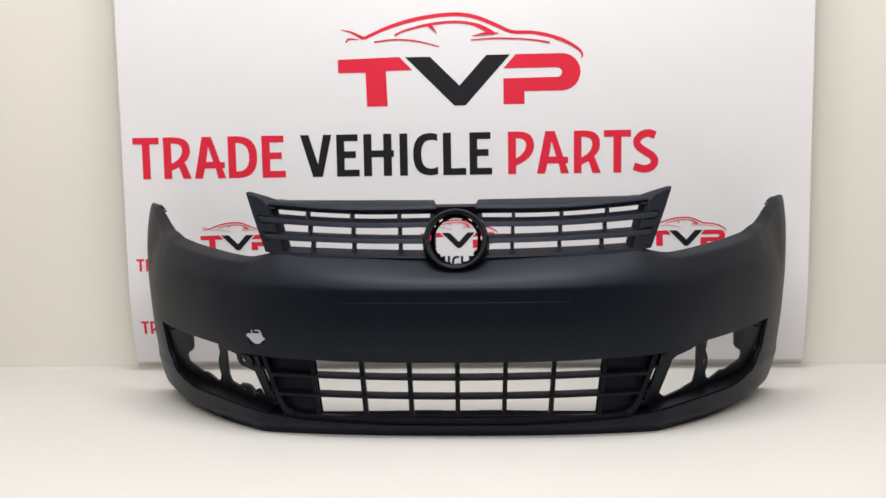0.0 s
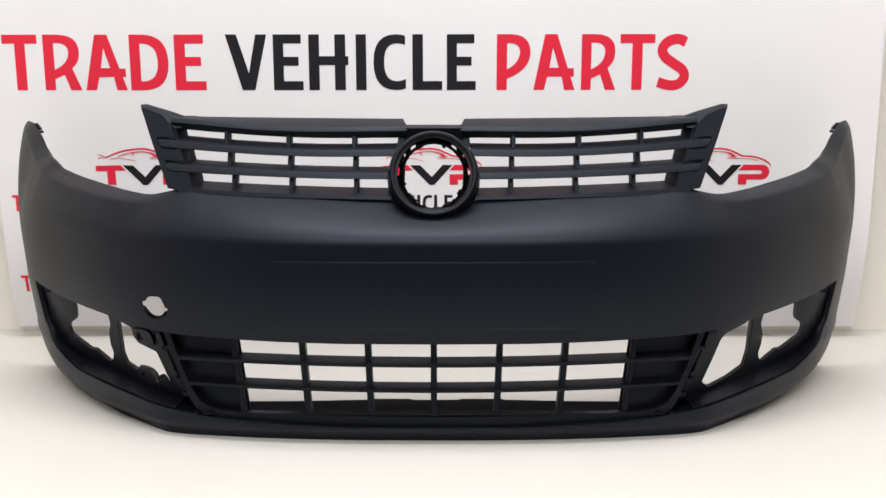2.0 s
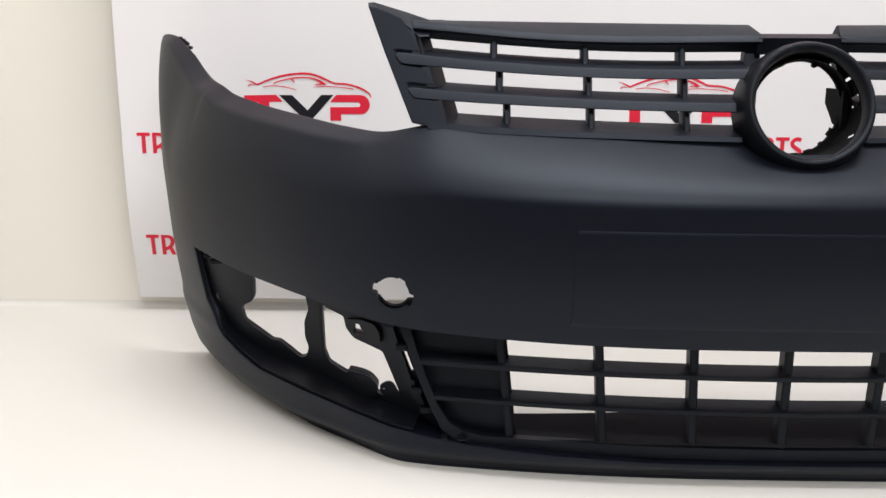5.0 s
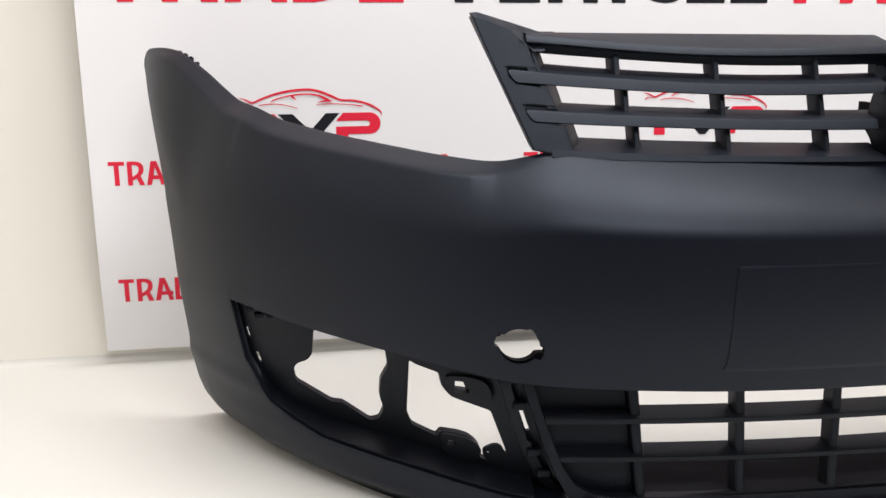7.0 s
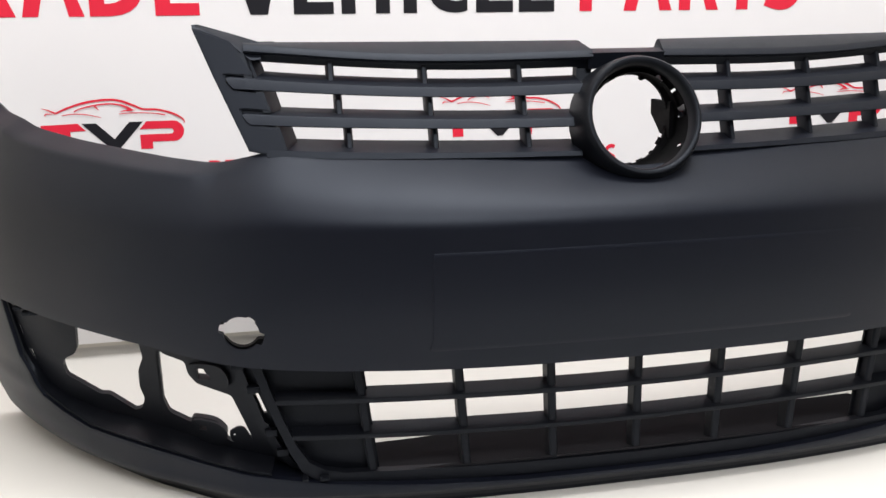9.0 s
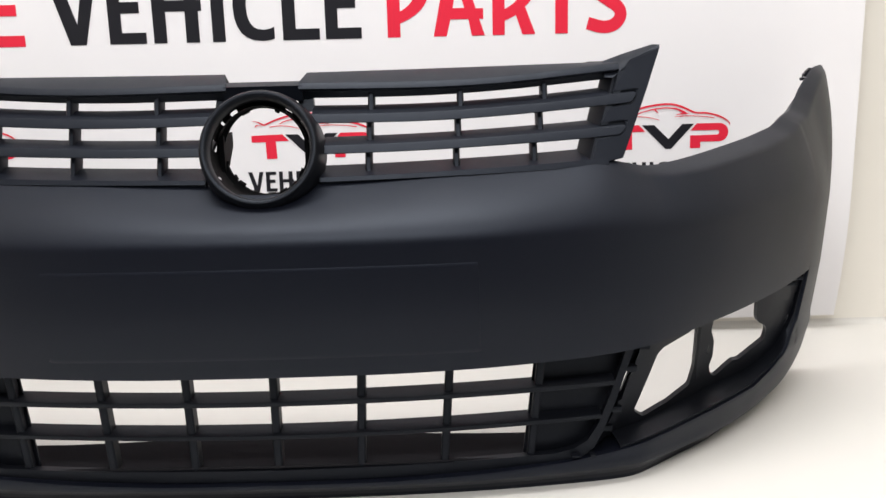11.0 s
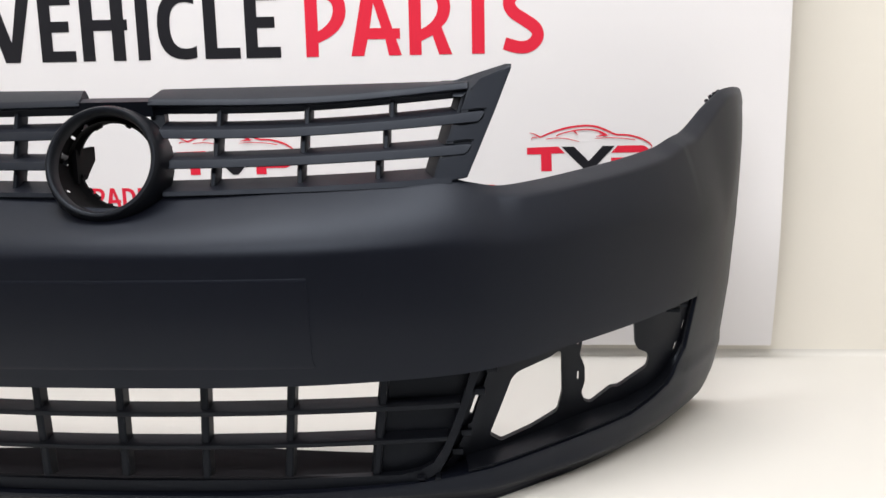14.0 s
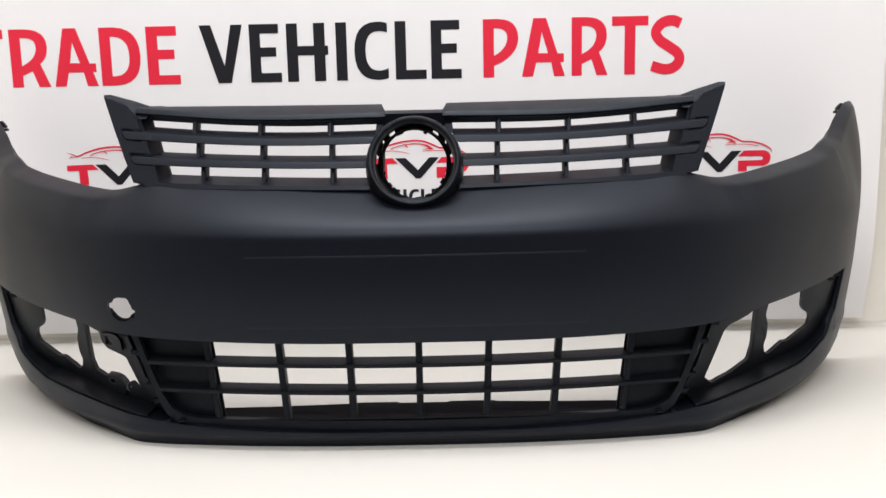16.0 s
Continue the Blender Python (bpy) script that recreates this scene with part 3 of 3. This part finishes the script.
for side in (1, -1):
    xs = np.linspace(0.045, 0.449, 29)
    rings = []
    for x in xs:
        r = rise(x)
        zf = along(x, 0.5250, 0.5244, 0.5234, 0.5272, 0.5356, 0.5400)
        zb, zt = zf + 0.0092, max(0.5455 + r * 0.3, zf + 0.0125)
        zr = along(x, 0.5150, 0.5145, 0.5145, 0.5192, 0.5266, 0.5310)
        nose = max(0, (0.060 - x) / 0.015) * 0.007
        yb = 0.082 + 0.09 * x * x
        rings.append([(side * x, grille_y(x, zf) + 0.002, zf), (side * x, grille_y(x, zf), zf + 0.002), (side * x, grille_y(x, zb), zb - 0.001), (side * x, grille_y(x, zb) + 0.003, zb + 0.001),
                      (side * (x + nose), yb - 0.006, zt - 0.001), (side * (x + nose), yb, zt), (side * (x + nose), yb + 0.004, zt - 0.003), (side * x, yb, zt - 0.016), (side * x, grille_y(x, zf) + 0.030, zr + 0.002), (side * x, grille_y(x, zf) + 0.012, zr), (side * x, grille_y(x, zf) + 0.009, zf - 0.001)])
    add(sweep(rings))
    xs = np.linspace(0.070, 0.43, 26)
    rings = []
    for x in xs:
        r = rise(x)
        z0 = along(x, 0.4142, 0.4147, 0.4168, 0.4190, 0.4231, 0.4262)
        z1 = along(x, 0.4202, 0.4208, 0.4236, 0.4268, 0.4317, 0.4352)
        rings.append([(side * x, grille_y(x, z0) + 0.010, z0 - 0.022), (side * x, grille_y(x, z0) + 0.003, z0 - 0.001), (side * x, grille_y(x, z0), z0 + 0.001), (side * x, grille_y(x, z1), z1), (side * x, grille_y(x, z1) + 0.034, z1 + 0.0105), (side * x, grille_y(x, z0) + 0.036, z0 - 0.022)])
    add(sweep(rings))
# the bridge between the two top rails
xs = np.linspace(-0.049, 0.049, 14)
add(sweep([[(x, 0.052, 0.512), (x, 0.047, 0.531), (x, 0.062, 0.5355), (x, 0.080, 0.5355), (x, 0.080, 0.520), (x, 0.06, 0.512)] for x in xs]))
upper = part("upper_grille", mesh_of("upper_grille", frame_v, frame_f, BEZEL, True, 30), bumper)
for side in (1, -1):
    bm = sheet([[(0.4510, 0.5350), (0.4390, 0.5122), (0.4660, 0.5146), (0.4712, 0.5144), (0.4695, 0.5048), (0.4620, 0.4975), (0.4325, 0.4935), (0.4210, 0.4738), (0.4490, 0.4767), (0.4555, 0.4763), (0.4525, 0.4660), (0.4470, 0.4604), (0.4155, 0.4556),
                 (0.4050, 0.4225), (0.449, 0.4315), (0.462, 0.462), (0.484, 0.514), (0.505, 0.5675), (0.464, 0.5515)]], cap_place(side), 0.010, 0.03)
    bmesh.ops.bevel(bm, geom=[e for e in bm.edges if e.is_boundary is False and e.calc_face_angle(0) > 1.0], offset=0.0016, segments=2, affect="EDGES")
    part("end_cap", mesh_bm("end_cap", bm, BEZEL, True, 40), upper)
    bm = sheet([[(0.4420, 0.5325), (0.4072, 0.4245), (0.447, 0.4325), (0.503, 0.5655), (0.464, 0.5505)]], lambda u, w, d: (side * u, grille_y(u, w) + 0.0045 + d, w), 0.020, 0.03)
    part("cap_backing", mesh_bm("cap_backing", bm, TRIM, True, 40), upper)
    bm = sheet([[(0.43, 0.5305), (0.4415, 0.5300), (0.4645, 0.5500), (0.5035, 0.5660), (0.5045, 0.5695), (0.497, 0.570), (0.458, 0.5585), (0.43, 0.5495)]],
               lambda u, w, d: (side * u, grille_y(u, w) + 0.0012 + 0.9 * max(0, w - 0.535 - 0.55 * max(0, u - 0.44)) + d, w), 0.010, 0.03)
    part("cap_bevel", mesh_bm("cap_bevel", bm, BEZEL, True, 40), upper)
    part("mounting_tab", box_mesh("mounting_tab", (side * 0.425 - 0.012, 0.098, 0.543), (side * 0.425 + 0.012, 0.115, 0.5500), TRIM, 0.0015), upper)
    for foots, tops, lift, xe in SLATS:
        xs = list(np.linspace(0.061, xe - 0.012, 26)) + [xe - 0.008, xe - 0.004, xe - 0.001, xe]
        zs = []
        for x in xs:
            cut_in = max(0, x - xe + 0.008) / 0.008
            zs.append((along(x, *foots) + 0.009 * cut_in ** 1.5, along(x, *tops) - 0.0012 * cut_in ** 6))
        v, f = blade(xs, zs, 0.030, lift, 0.0003, 0.0010)
        part("slat", mesh_of("slat", [(side * a, b, c) for a, b, c in v], f, BEZEL, True, 35), upper)
    for row, (xd, zlo, zhi) in enumerate((((0.134, 0.246, 0.353), 0.4955, 0.524), ((0.1315, 0.242, 0.346), 0.458, 0.486), ((0.1295, 0.239, 0.337), 0.419, 0.450))):
        for x in xd:
            r = rise(x)
            lo, hi = zlo + r * 0.8 - 0.002, zhi + r * 0.7 + 0.001
            w = 0.0042
            rings = [[(side * x - w, grille_y(x, z) + 0.014, z), (side * x - w * 0.5, grille_y(x, z) + 0.011, z), (side * x + w * 0.5, grille_y(x, z) + 0.011, z), (side * x + w, grille_y(x, z) + 0.014, z),
                      (side * x + w, grille_y(x, z) + 0.034, z), (side * x - w, grille_y(x, z) + 0.034, z)] for z in (lo, hi)]
            v, f = sweep(rings)
            part("divider", mesh_of("divider", v, f, BEZEL, True, 40), upper)
    for z0, z1, xin, xcap in ((0.5095, 0.5380, 0.4285, 0.4450), (0.4725, 0.4955, 0.4120, 0.4265), (0.428, 0.4570, 0.3955, 0.4105)):
        v, f = sweep([[(side * (a + 0.30 * (z - 0.5 * (z0 + z1))), grille_y(xin, z) + dy, z) for a, dy in ((xcap + 0.008, 0.0030), (xcap - 0.0005, 0.0030), (xin, 0.024), (xin, 0.034), (xcap + 0.008, 0.034))] for z in (z0, z1)])
        part("corner_fillet", mesh_of("corner_fillet", v, f, TRIM, True, 40), upper)

# the round badge seat
TILT_N = Vector((0, -0.944, 0.330))
TILT_U = Vector((0, 0.330, 0.944))
SEAT = Vector((0.0, 0.0128, 0.4548))


def ring_place(a, r, h):
    return SEAT + Vector((1, 0, 0)) * (r * math.sin(a)) + TILT_U * (r * math.cos(a)) + TILT_N * h


PROFILE = [(0.0778, -0.024), (0.0766, -0.010), (0.0752, 0.002), (0.0732, 0.0120), (0.0710, 0.0175), (0.0688, 0.0200), (0.0664, 0.0203), (0.0642, 0.0192), (0.0626, 0.0165), (0.0616, 0.010), (0.0612, 0.003), (0.0606, 0.001), (0.0600, -0.011)]
THROAT = [(0.0580, 0.0580, 0.028), (0.0570, 0.0575, 0.039), (0.0530, 0.0550, 0.043), (0.0510, 0.0540, 0.0445), (0.0510, 0.0540, 0.050), (0.0570, 0.0585, 0.051)]
SEG = 120
verts, faces = [], []
for i in range(SEG):
    a = 2 * math.pi * i / SEG
    for r, h in PROFILE:
        if r > 0.0745:
            r = min(r, 0.0770 / max(0.3, abs(math.cos(a)))) if abs(math.cos(a)) > 0.8 else r
        verts.append(tuple(ring_place(a, r, h)))
    for rx, rz, y in THROAT:
        verts.append((rx * math.sin(a), y, 0.4505 + rz * math.cos(a)))
n = len(PROFILE) + len(THROAT)
WINDOWS = [(30, 39, 11), (30, 36, 12), (321, 330, 11), (324, 330, 12), (52, 56, 11), (75, 87, 11), (75, 87, 12), (273, 285, 11), (273, 285, 12), (304, 308, 11), (119, 123, 11), (236, 240, 11)]
inside = []
for i in range(SEG):
    for k in range(n - 1):
        if any(lo <= 3 * i < hi and k == row for lo, hi, row in WINDOWS):
            continue
        j = (i + 1) % SEG
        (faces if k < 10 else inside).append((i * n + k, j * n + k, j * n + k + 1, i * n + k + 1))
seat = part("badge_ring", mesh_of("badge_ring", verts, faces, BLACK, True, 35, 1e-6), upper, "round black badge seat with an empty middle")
# shade within the ring is carried by the darker colour of the throat
part("badge_throat", mesh_of("badge_throat", verts, inside, RECESS_SHADE_BLACK, True, 35, 1e-6), seat, "black throat with clip windows, coloured darker for its shade")
for side in (1, -1):
    bm = sheet([[(0.046, 0.4960), (0.0625, 0.4985), (0.0585, 0.5290), (0.038, 0.5290)]], lambda u, w, d: (side * u, grille_y(u, w) + 0.018 + d, w), 0.014, 0.02)
    part("ring_web", mesh_bm("ring_web", bm, TRIM, True, 40), seat)
rng = random.Random(4)
for deg in (102, 121, 139, 158, 176, 199, 221, 233, 256, 334, 20):
    a = radians(deg)
    wid, tall = 0.04 + 0.06 * rng.random(), 0.0015 + 0.0035 * rng.random()
    rings = []
    for aa in np.linspace(a - wid, a + wid, 4):
        lip = tall * (0.6 + 0.4 * rng.random())
        rings.append([((0.0520 - q) * math.sin(aa), y, 0.4505 + (0.0550 - q) * math.cos(aa)) for q, y in ((0, 0.0440), (lip, 0.0445), (lip + 0.001, 0.0500), (0, 0.0500))])
    v, f = sweep(rings)
    part("badge_clip", mesh_of("badge_clip", v, f, RECESS_SHADE_BLACK, False), seat)
for side in (1, -1):
    v, f = sweep([[(side * (0.0500 + dx), y, z) for dx, z in ((0, 0.472), (0.006, 0.472), (0.006, 0.428 + s), (0, 0.428 + s))] for y, s in ((0.036, 0.0), (0.062, 0.004), (0.070, 0.011), (0.090, 0.026))])
    part("badge_bracket", mesh_of("badge_bracket", v, f, RECESS_SHADE_BLACK, True, 40), seat)


# ---------------------------------------------------------------- the lower grille
def low_y(x):
    return -0.018 + 0.15 * x * x


def low_place(u, w, d):
    return (u, low_y(u) + d, w)


def mirror_loop(half):
    """A loop from its right half, given from the top middle round to the foot."""
    return [(-x, z) for x, z in half[::-1] if x > 0] + list(half)


outer = mirror_loop([(0.0, 0.1885), (0.20, 0.1890), (0.38, 0.1905), (0.464, 0.193), (0.453, 0.160), (0.438, 0.115), (0.424, 0.080), (0.411, 0.055), (0.392, 0.042), (0.365, 0.037), (0.20, 0.033), (0.0, 0.031)])
inner = mirror_loop([(0.0, 0.1785), (0.20, 0.1795), (0.36, 0.1815), (0.451, 0.186), (0.443, 0.160), (0.429, 0.120), (0.416, 0.088), (0.402, 0.066), (0.384, 0.056), (0.360, 0.051), (0.20, 0.048), (0.0, 0.047)])
bm = sheet([outer, inner], low_place, 0.012, 0.02)
lower = part("lower_grille", mesh_bm("lower_grille", bm, TRIM, True, 30), bumper)
for z0, z1, xe in ((0.1345, 0.1415, 0.437), (0.0900, 0.0965, 0.420)):
    rings = []
    for x in np.linspace(-xe, xe, 41):
        up = 0.006 * (x / 0.45) ** 2
        y = low_y(x) - 0.001
        rings.append([(x, y + 0.001, z0 + up), (x, y, z0 + 0.0015 + up), (x, y, z1 - 0.001 + up), (x, y + 0.0015, z1 + up), (x, y + 0.028, z1 + 0.004 + up), (x, y + 0.028, z0 + 0.002 + up)])
    v, f = sweep(rings)
    part("grille_bar", mesh_of("grille_bar", v, f, TRIM, True, 35), lower)
for x in (-0.341, -0.2235, -0.1115, 0.0, 0.1115, 0.2235, 0.341):
    w = 0.0053
    rings = []
    for z in (0.040, 0.108, 0.180):
        k = x * (1 - 0.042 * (0.172 - z) / 0.13)
        y = low_y(k) + 0.004
        rings.append([(k - w, y + 0.002, z), (k - w * 0.6, y, z), (k + w * 0.6, y, z), (k + w, y + 0.002, z), (k + w, y + 0.020, z), (k - w, y + 0.020, z)])
    v, f = sweep(rings)
    part("grille_divider", mesh_of("grille_divider", v, f, TRIM, True, 40), lower)
for side in (1, -1):
    bm = sheet([[(0.334, 0.182), (0.462, 0.188), (0.449, 0.150), (0.422, 0.070), (0.398, 0.045), (0.318, 0.043)]], lambda u, w, d: (side * u, low_y(u) + 0.019 + d, w), 0.003, 0.03)
    part("blanking_panel", mesh_bm("blanking_panel", bm, TRIM, True, 40), lower)

# the tray that runs back from the lip
half = [(0.0, 0.178), (0.045, 0.178), (0.047, 0.193), (0.128, 0.193), (0.131, 0.180), (0.20, 0.167), (0.27, 0.158), (0.34, 0.154), (0.42, 0.160), (0.42, 0.014), (0.30, -0.003), (0.15, -0.011), (0.0, -0.015)]
loop = [(-x, y) for x, y in half[::-1] if x > 0] + half
bm = sheet([loop], lambda u, w, d: (u, w, 0.0465 - 0.226 * (w - 0.01) - d), 0.003, 0.05)
part("undertray", mesh_bm("undertray", bm, TRAY, True, 40), bumper)


# ---------------------------------------------------------------- the fog lamp bezels
FOG_X, FOG_Y = (0.40, 0.44, 0.49, 0.53, 0.575, 0.62, 0.68, 0.72, 0.765, 0.80), (0.012, 0.030, 0.055, 0.085, 0.122, 0.158, 0.195, 0.218, 0.262, 0.32)


def fog_place(side, lift=0.0):
    return lambda u, w, d: (side * u, float(np.interp(u, FOG_X, FOG_Y)) + 0.25 * (0.13 - w) - lift + d, w)


EDGE = [(0.458, 0.195), (0.52, 0.202), (0.575, 0.2110), (0.64, 0.2175), (0.70, 0.2225), (0.750, 0.2265), (0.768, 0.229), (0.770, 0.19), (0.760, 0.140), (0.740, 0.108), (0.705, 0.086), (0.655, 0.073), (0.60, 0.064), (0.54, 0.056), (0.47, 0.047),
        (0.401, 0.038), (0.406, 0.058), (0.420, 0.083), (0.434, 0.118), (0.448, 0.160)]
CELL_OUT = [(0.601, 0.198), (0.640, 0.203), (0.677, 0.207), (0.680, 0.172), (0.685, 0.163), (0.699, 0.155), (0.703, 0.146), (0.700, 0.130), (0.657, 0.107), (0.646, 0.109), (0.616, 0.090), (0.606, 0.096), (0.601, 0.112), (0.606, 0.128), (0.605, 0.152), (0.597, 0.172)]


def rounded(loop, r=0.0035):
    """The loop with each corner cut to a small arc."""
    out = []
    for p, q, n in zip(loop[-1:] + loop[:-1], loop, loop[1:] + loop[:1]):
        ends = []
        for e in (p, n):
            k = min(r / math.hypot(e[0] - q[0], e[1] - q[1]), 0.35)
            ends.append((q[0] + (e[0] - q[0]) * k, q[1] + (e[1] - q[1]) * k))
        (a, b), (c, d) = ends
        out += [(a, b), (0.25 * a + 0.5 * q[0] + 0.25 * c, 0.25 * b + 0.5 * q[1] + 0.25 * d), (c, d)]
    return out


CELL_IN = {1: [(0.473, 0.084), (0.488, 0.071), (0.530, 0.080), (0.566, 0.093), (0.572, 0.120), (0.570, 0.186), (0.564, 0.187), (0.556, 0.182), (0.512, 0.172), (0.503, 0.164)],
           -1: [(0.572, 0.187), (0.566, 0.183), (0.541, 0.178), (0.538, 0.161), (0.528, 0.150), (0.488, 0.142), (0.466, 0.083), (0.484, 0.073), (0.497, 0.076), (0.505, 0.100), (0.518, 0.102), (0.537, 0.100), (0.540, 0.091), (0.567, 0.099), (0.573, 0.116)]}
EAR = [(0.536, 0.178), (0.516, 0.182), (0.498, 0.181), (0.490, 0.170), (0.490, 0.153), (0.508, 0.152), (0.534, 0.160)]
EAR_HOLE = [(0.526, 0.174), (0.518, 0.175), (0.516, 0.170), (0.511, 0.166), (0.512, 0.160), (0.526, 0.159)]
FOOT_EAR = [(0.538, 0.099), (0.522, 0.101), (0.506, 0.100), (0.495, 0.090), (0.498, 0.074), (0.508, 0.065), (0.532, 0.070)]
FOOT_HOLE = [(0.530, 0.093), (0.521, 0.093), (0.521, 0.087), (0.530, 0.085)]
TAB = [(0.494, 0.090), (0.482, 0.099), (0.475, 0.098), (0.465, 0.079), (0.481, 0.070), (0.492, 0.077)]
TAB_HOLE = [(0.4865, 0.0845), (0.489, 0.084), (0.489, 0.087), (0.4865, 0.0875)]
SLOT = [(0.4570, 0.151), (0.4610, 0.150), (0.4510, 0.121), (0.4470, 0.122)]
for side in (1, -1):
    far_cell = [(u - (0.003 if side < 0 and u < 0.62 else 0), w) for u, w in CELL_OUT]
    cells = [rounded(far_cell), rounded(CELL_IN[side])]
    loops = [EDGE] + cells + [SLOT, [(0.7545, 0.179), (0.7582, 0.179), (0.7605, 0.193), (0.7570, 0.193)], [(0.7415, 0.146), (0.7452, 0.146), (0.7490, 0.160), (0.7455, 0.160)]]
    if side > 0:
        loops += [[(0.5930, 0.1895), (0.5952, 0.1895), (0.5952, 0.1965), (0.5930, 0.1965)], [(0.5940, 0.134), (0.5965, 0.134), (0.5965, 0.148), (0.5940, 0.148)]]
    if side < 0:
        loops += [EAR_HOLE, FOOT_HOLE]
    bm = sheet(loops, fog_place(side), 0.006, 0.02)
    bezel = part("fog_lamp_bezel", mesh_bm("fog_lamp_bezel", bm, TRIM, True, 30), bumper, "black fog lamp bezel with two open cut-outs" if side > 0 else "black fog lamp bezel with clips in its cut-outs")
    # the walls that run back from the two cut-outs
    for cell in cells:
        mid = [sum(p[i] for p in cell) / len(cell) for i in (0, 1)]
        rings = []
        for u, w in dense(cell, 0.01):
            far = math.hypot(u - mid[0], w - mid[1])
            ou, ow = u + (u - mid[0]) / far * 0.0022, w + (w - mid[1]) / far * 0.0022
            rings.append([fog_place(side)(u, w, 0.004), fog_place(side)(u, w, 0.013), fog_place(side)(ou, ow, 0.013), fog_place(side)(ou, ow, 0.004)])
        v, f = sweep(rings + rings[:1], caps=False)
        part("cell_rim", mesh_of("cell_rim", v, f, TRIM, True, 40, 1e-5), bezel)
    if side < 0:
        for name, outline, hole, lift, deep in (("clip_pocket", EAR, EAR_HOLE, 0.006, 0.022), ("clip_pocket", FOOT_EAR, FOOT_HOLE, 0.006, 0.020), ("screw_tab", TAB, TAB_HOLE, 0.0015, 0.004)):
            bm = sheet([rounded(outline, 0.005), hole], fog_place(side, lift), deep, 0.01)
            part(name, mesh_bm(name, bm, TRIM, True, 35), bezel)
    # the upright post, the raised edge along the grille, and the outer wall
    bm = sheet([[(0.5750, 0.206), (0.5900, 0.209), (0.5880, 0.170), (0.5900, 0.140), (0.589, 0.095), (0.586, 0.080), (0.5765, 0.083)]], fog_place(side, 0.001), 0.003, 0.02)
    part("post", mesh_bm("post", bm, TRIM, True, 40), bezel)
    bm = sheet([[(0.476, 0.194), (0.486, 0.196), (0.475, 0.155), (0.458, 0.105), (0.438, 0.064), (0.422, 0.048), (0.412, 0.048), (0.432, 0.075), (0.4455, 0.105), (0.4465, 0.110), (0.451, 0.112), (0.462, 0.148), (0.466, 0.160)]], fog_place(side, 0.008), 0.007, 0.02)
    part("edge_rib", mesh_bm("edge_rib", bm, TRIM, True, 40), bezel)
    for u, w in ((0.478, 0.187), (0.462, 0.157), (0.444, 0.099), (0.432, 0.072)):
        p = fog_place(side)(u, w, 0)
        part("edge_clip", box_mesh("edge_clip", (p[0] - 0.007, p[1] - 0.013, w - 0.004), (p[0] + 0.007, p[1] + 0.002, w + 0.004), TRIM, 0.001), bezel)
    rings = []
    for c in range(6 * PER, SEAM + 1):
        z = min(COLS[c][2], COLS[c][3]) + 0.003
        a = skin_point(c, z, 0.0035)
        u = a[0] - 0.006
        b = fog_place(1)(u, z + 0.005, 0.003)
        rings.append([(side * a[0], a[1], a[2] - 0.001), (side * a[0], a[1], a[2] + 0.002), (side * (a[0] - 0.003), 0.5 * (a[1] + b[1]) - 0.004, a[2] + 0.004), (side * b[0], b[1], b[2] + 0.002), (side * b[0], b[1] + 0.002, b[2] - 0.004), (side * a[0], 0.5 * (a[1] + b[1]), a[2] - 0.002)])
    v, f = sweep(rings)
    part("bezel_wall", mesh_of("bezel_wall", v, f, TRIM, True, 40), bezel)
    for u, w in ((0.742, 0.214), (0.664, 0.2155), (0.630, 0.2105)):
        p = fog_place(side)(u, w, 0)
        part("edge_clip", box_mesh("edge_clip", (p[0] - 0.006, p[1] - 0.006, w - 0.003), (p[0] + 0.006, p[1] + 0.004, w + 0.003), TRIM, 0.001), bezel)
    for u, wide in ((0.386, 0.011), (0.408, 0.007)):
        y = low_y(u) - 0.006
        part("corner_tab", box_mesh("corner_tab", (side * u - wide / 2, y - 0.004, 0.0470), (side * u + wide / 2, y + 0.012, 0.0500), TRIM, 0.001), lower)
    for u in (0.515, 0.548, 0.612, 0.655, 0.690, 0.728, 0.752):
        top = float(np.interp(u, [p[0] for p in EDGE[:7]], [p[1] for p in EDGE[:7]]))
        p = fog_place(side)(u, top - 0.004, 0)
        part("upper_clip", box_mesh("upper_clip", (p[0] - 0.005, p[1] - 0.016, top - 0.0065), (p[0] + 0.005, p[1] + 0.002, top - 0.002), TRIM, 0.001), bezel)
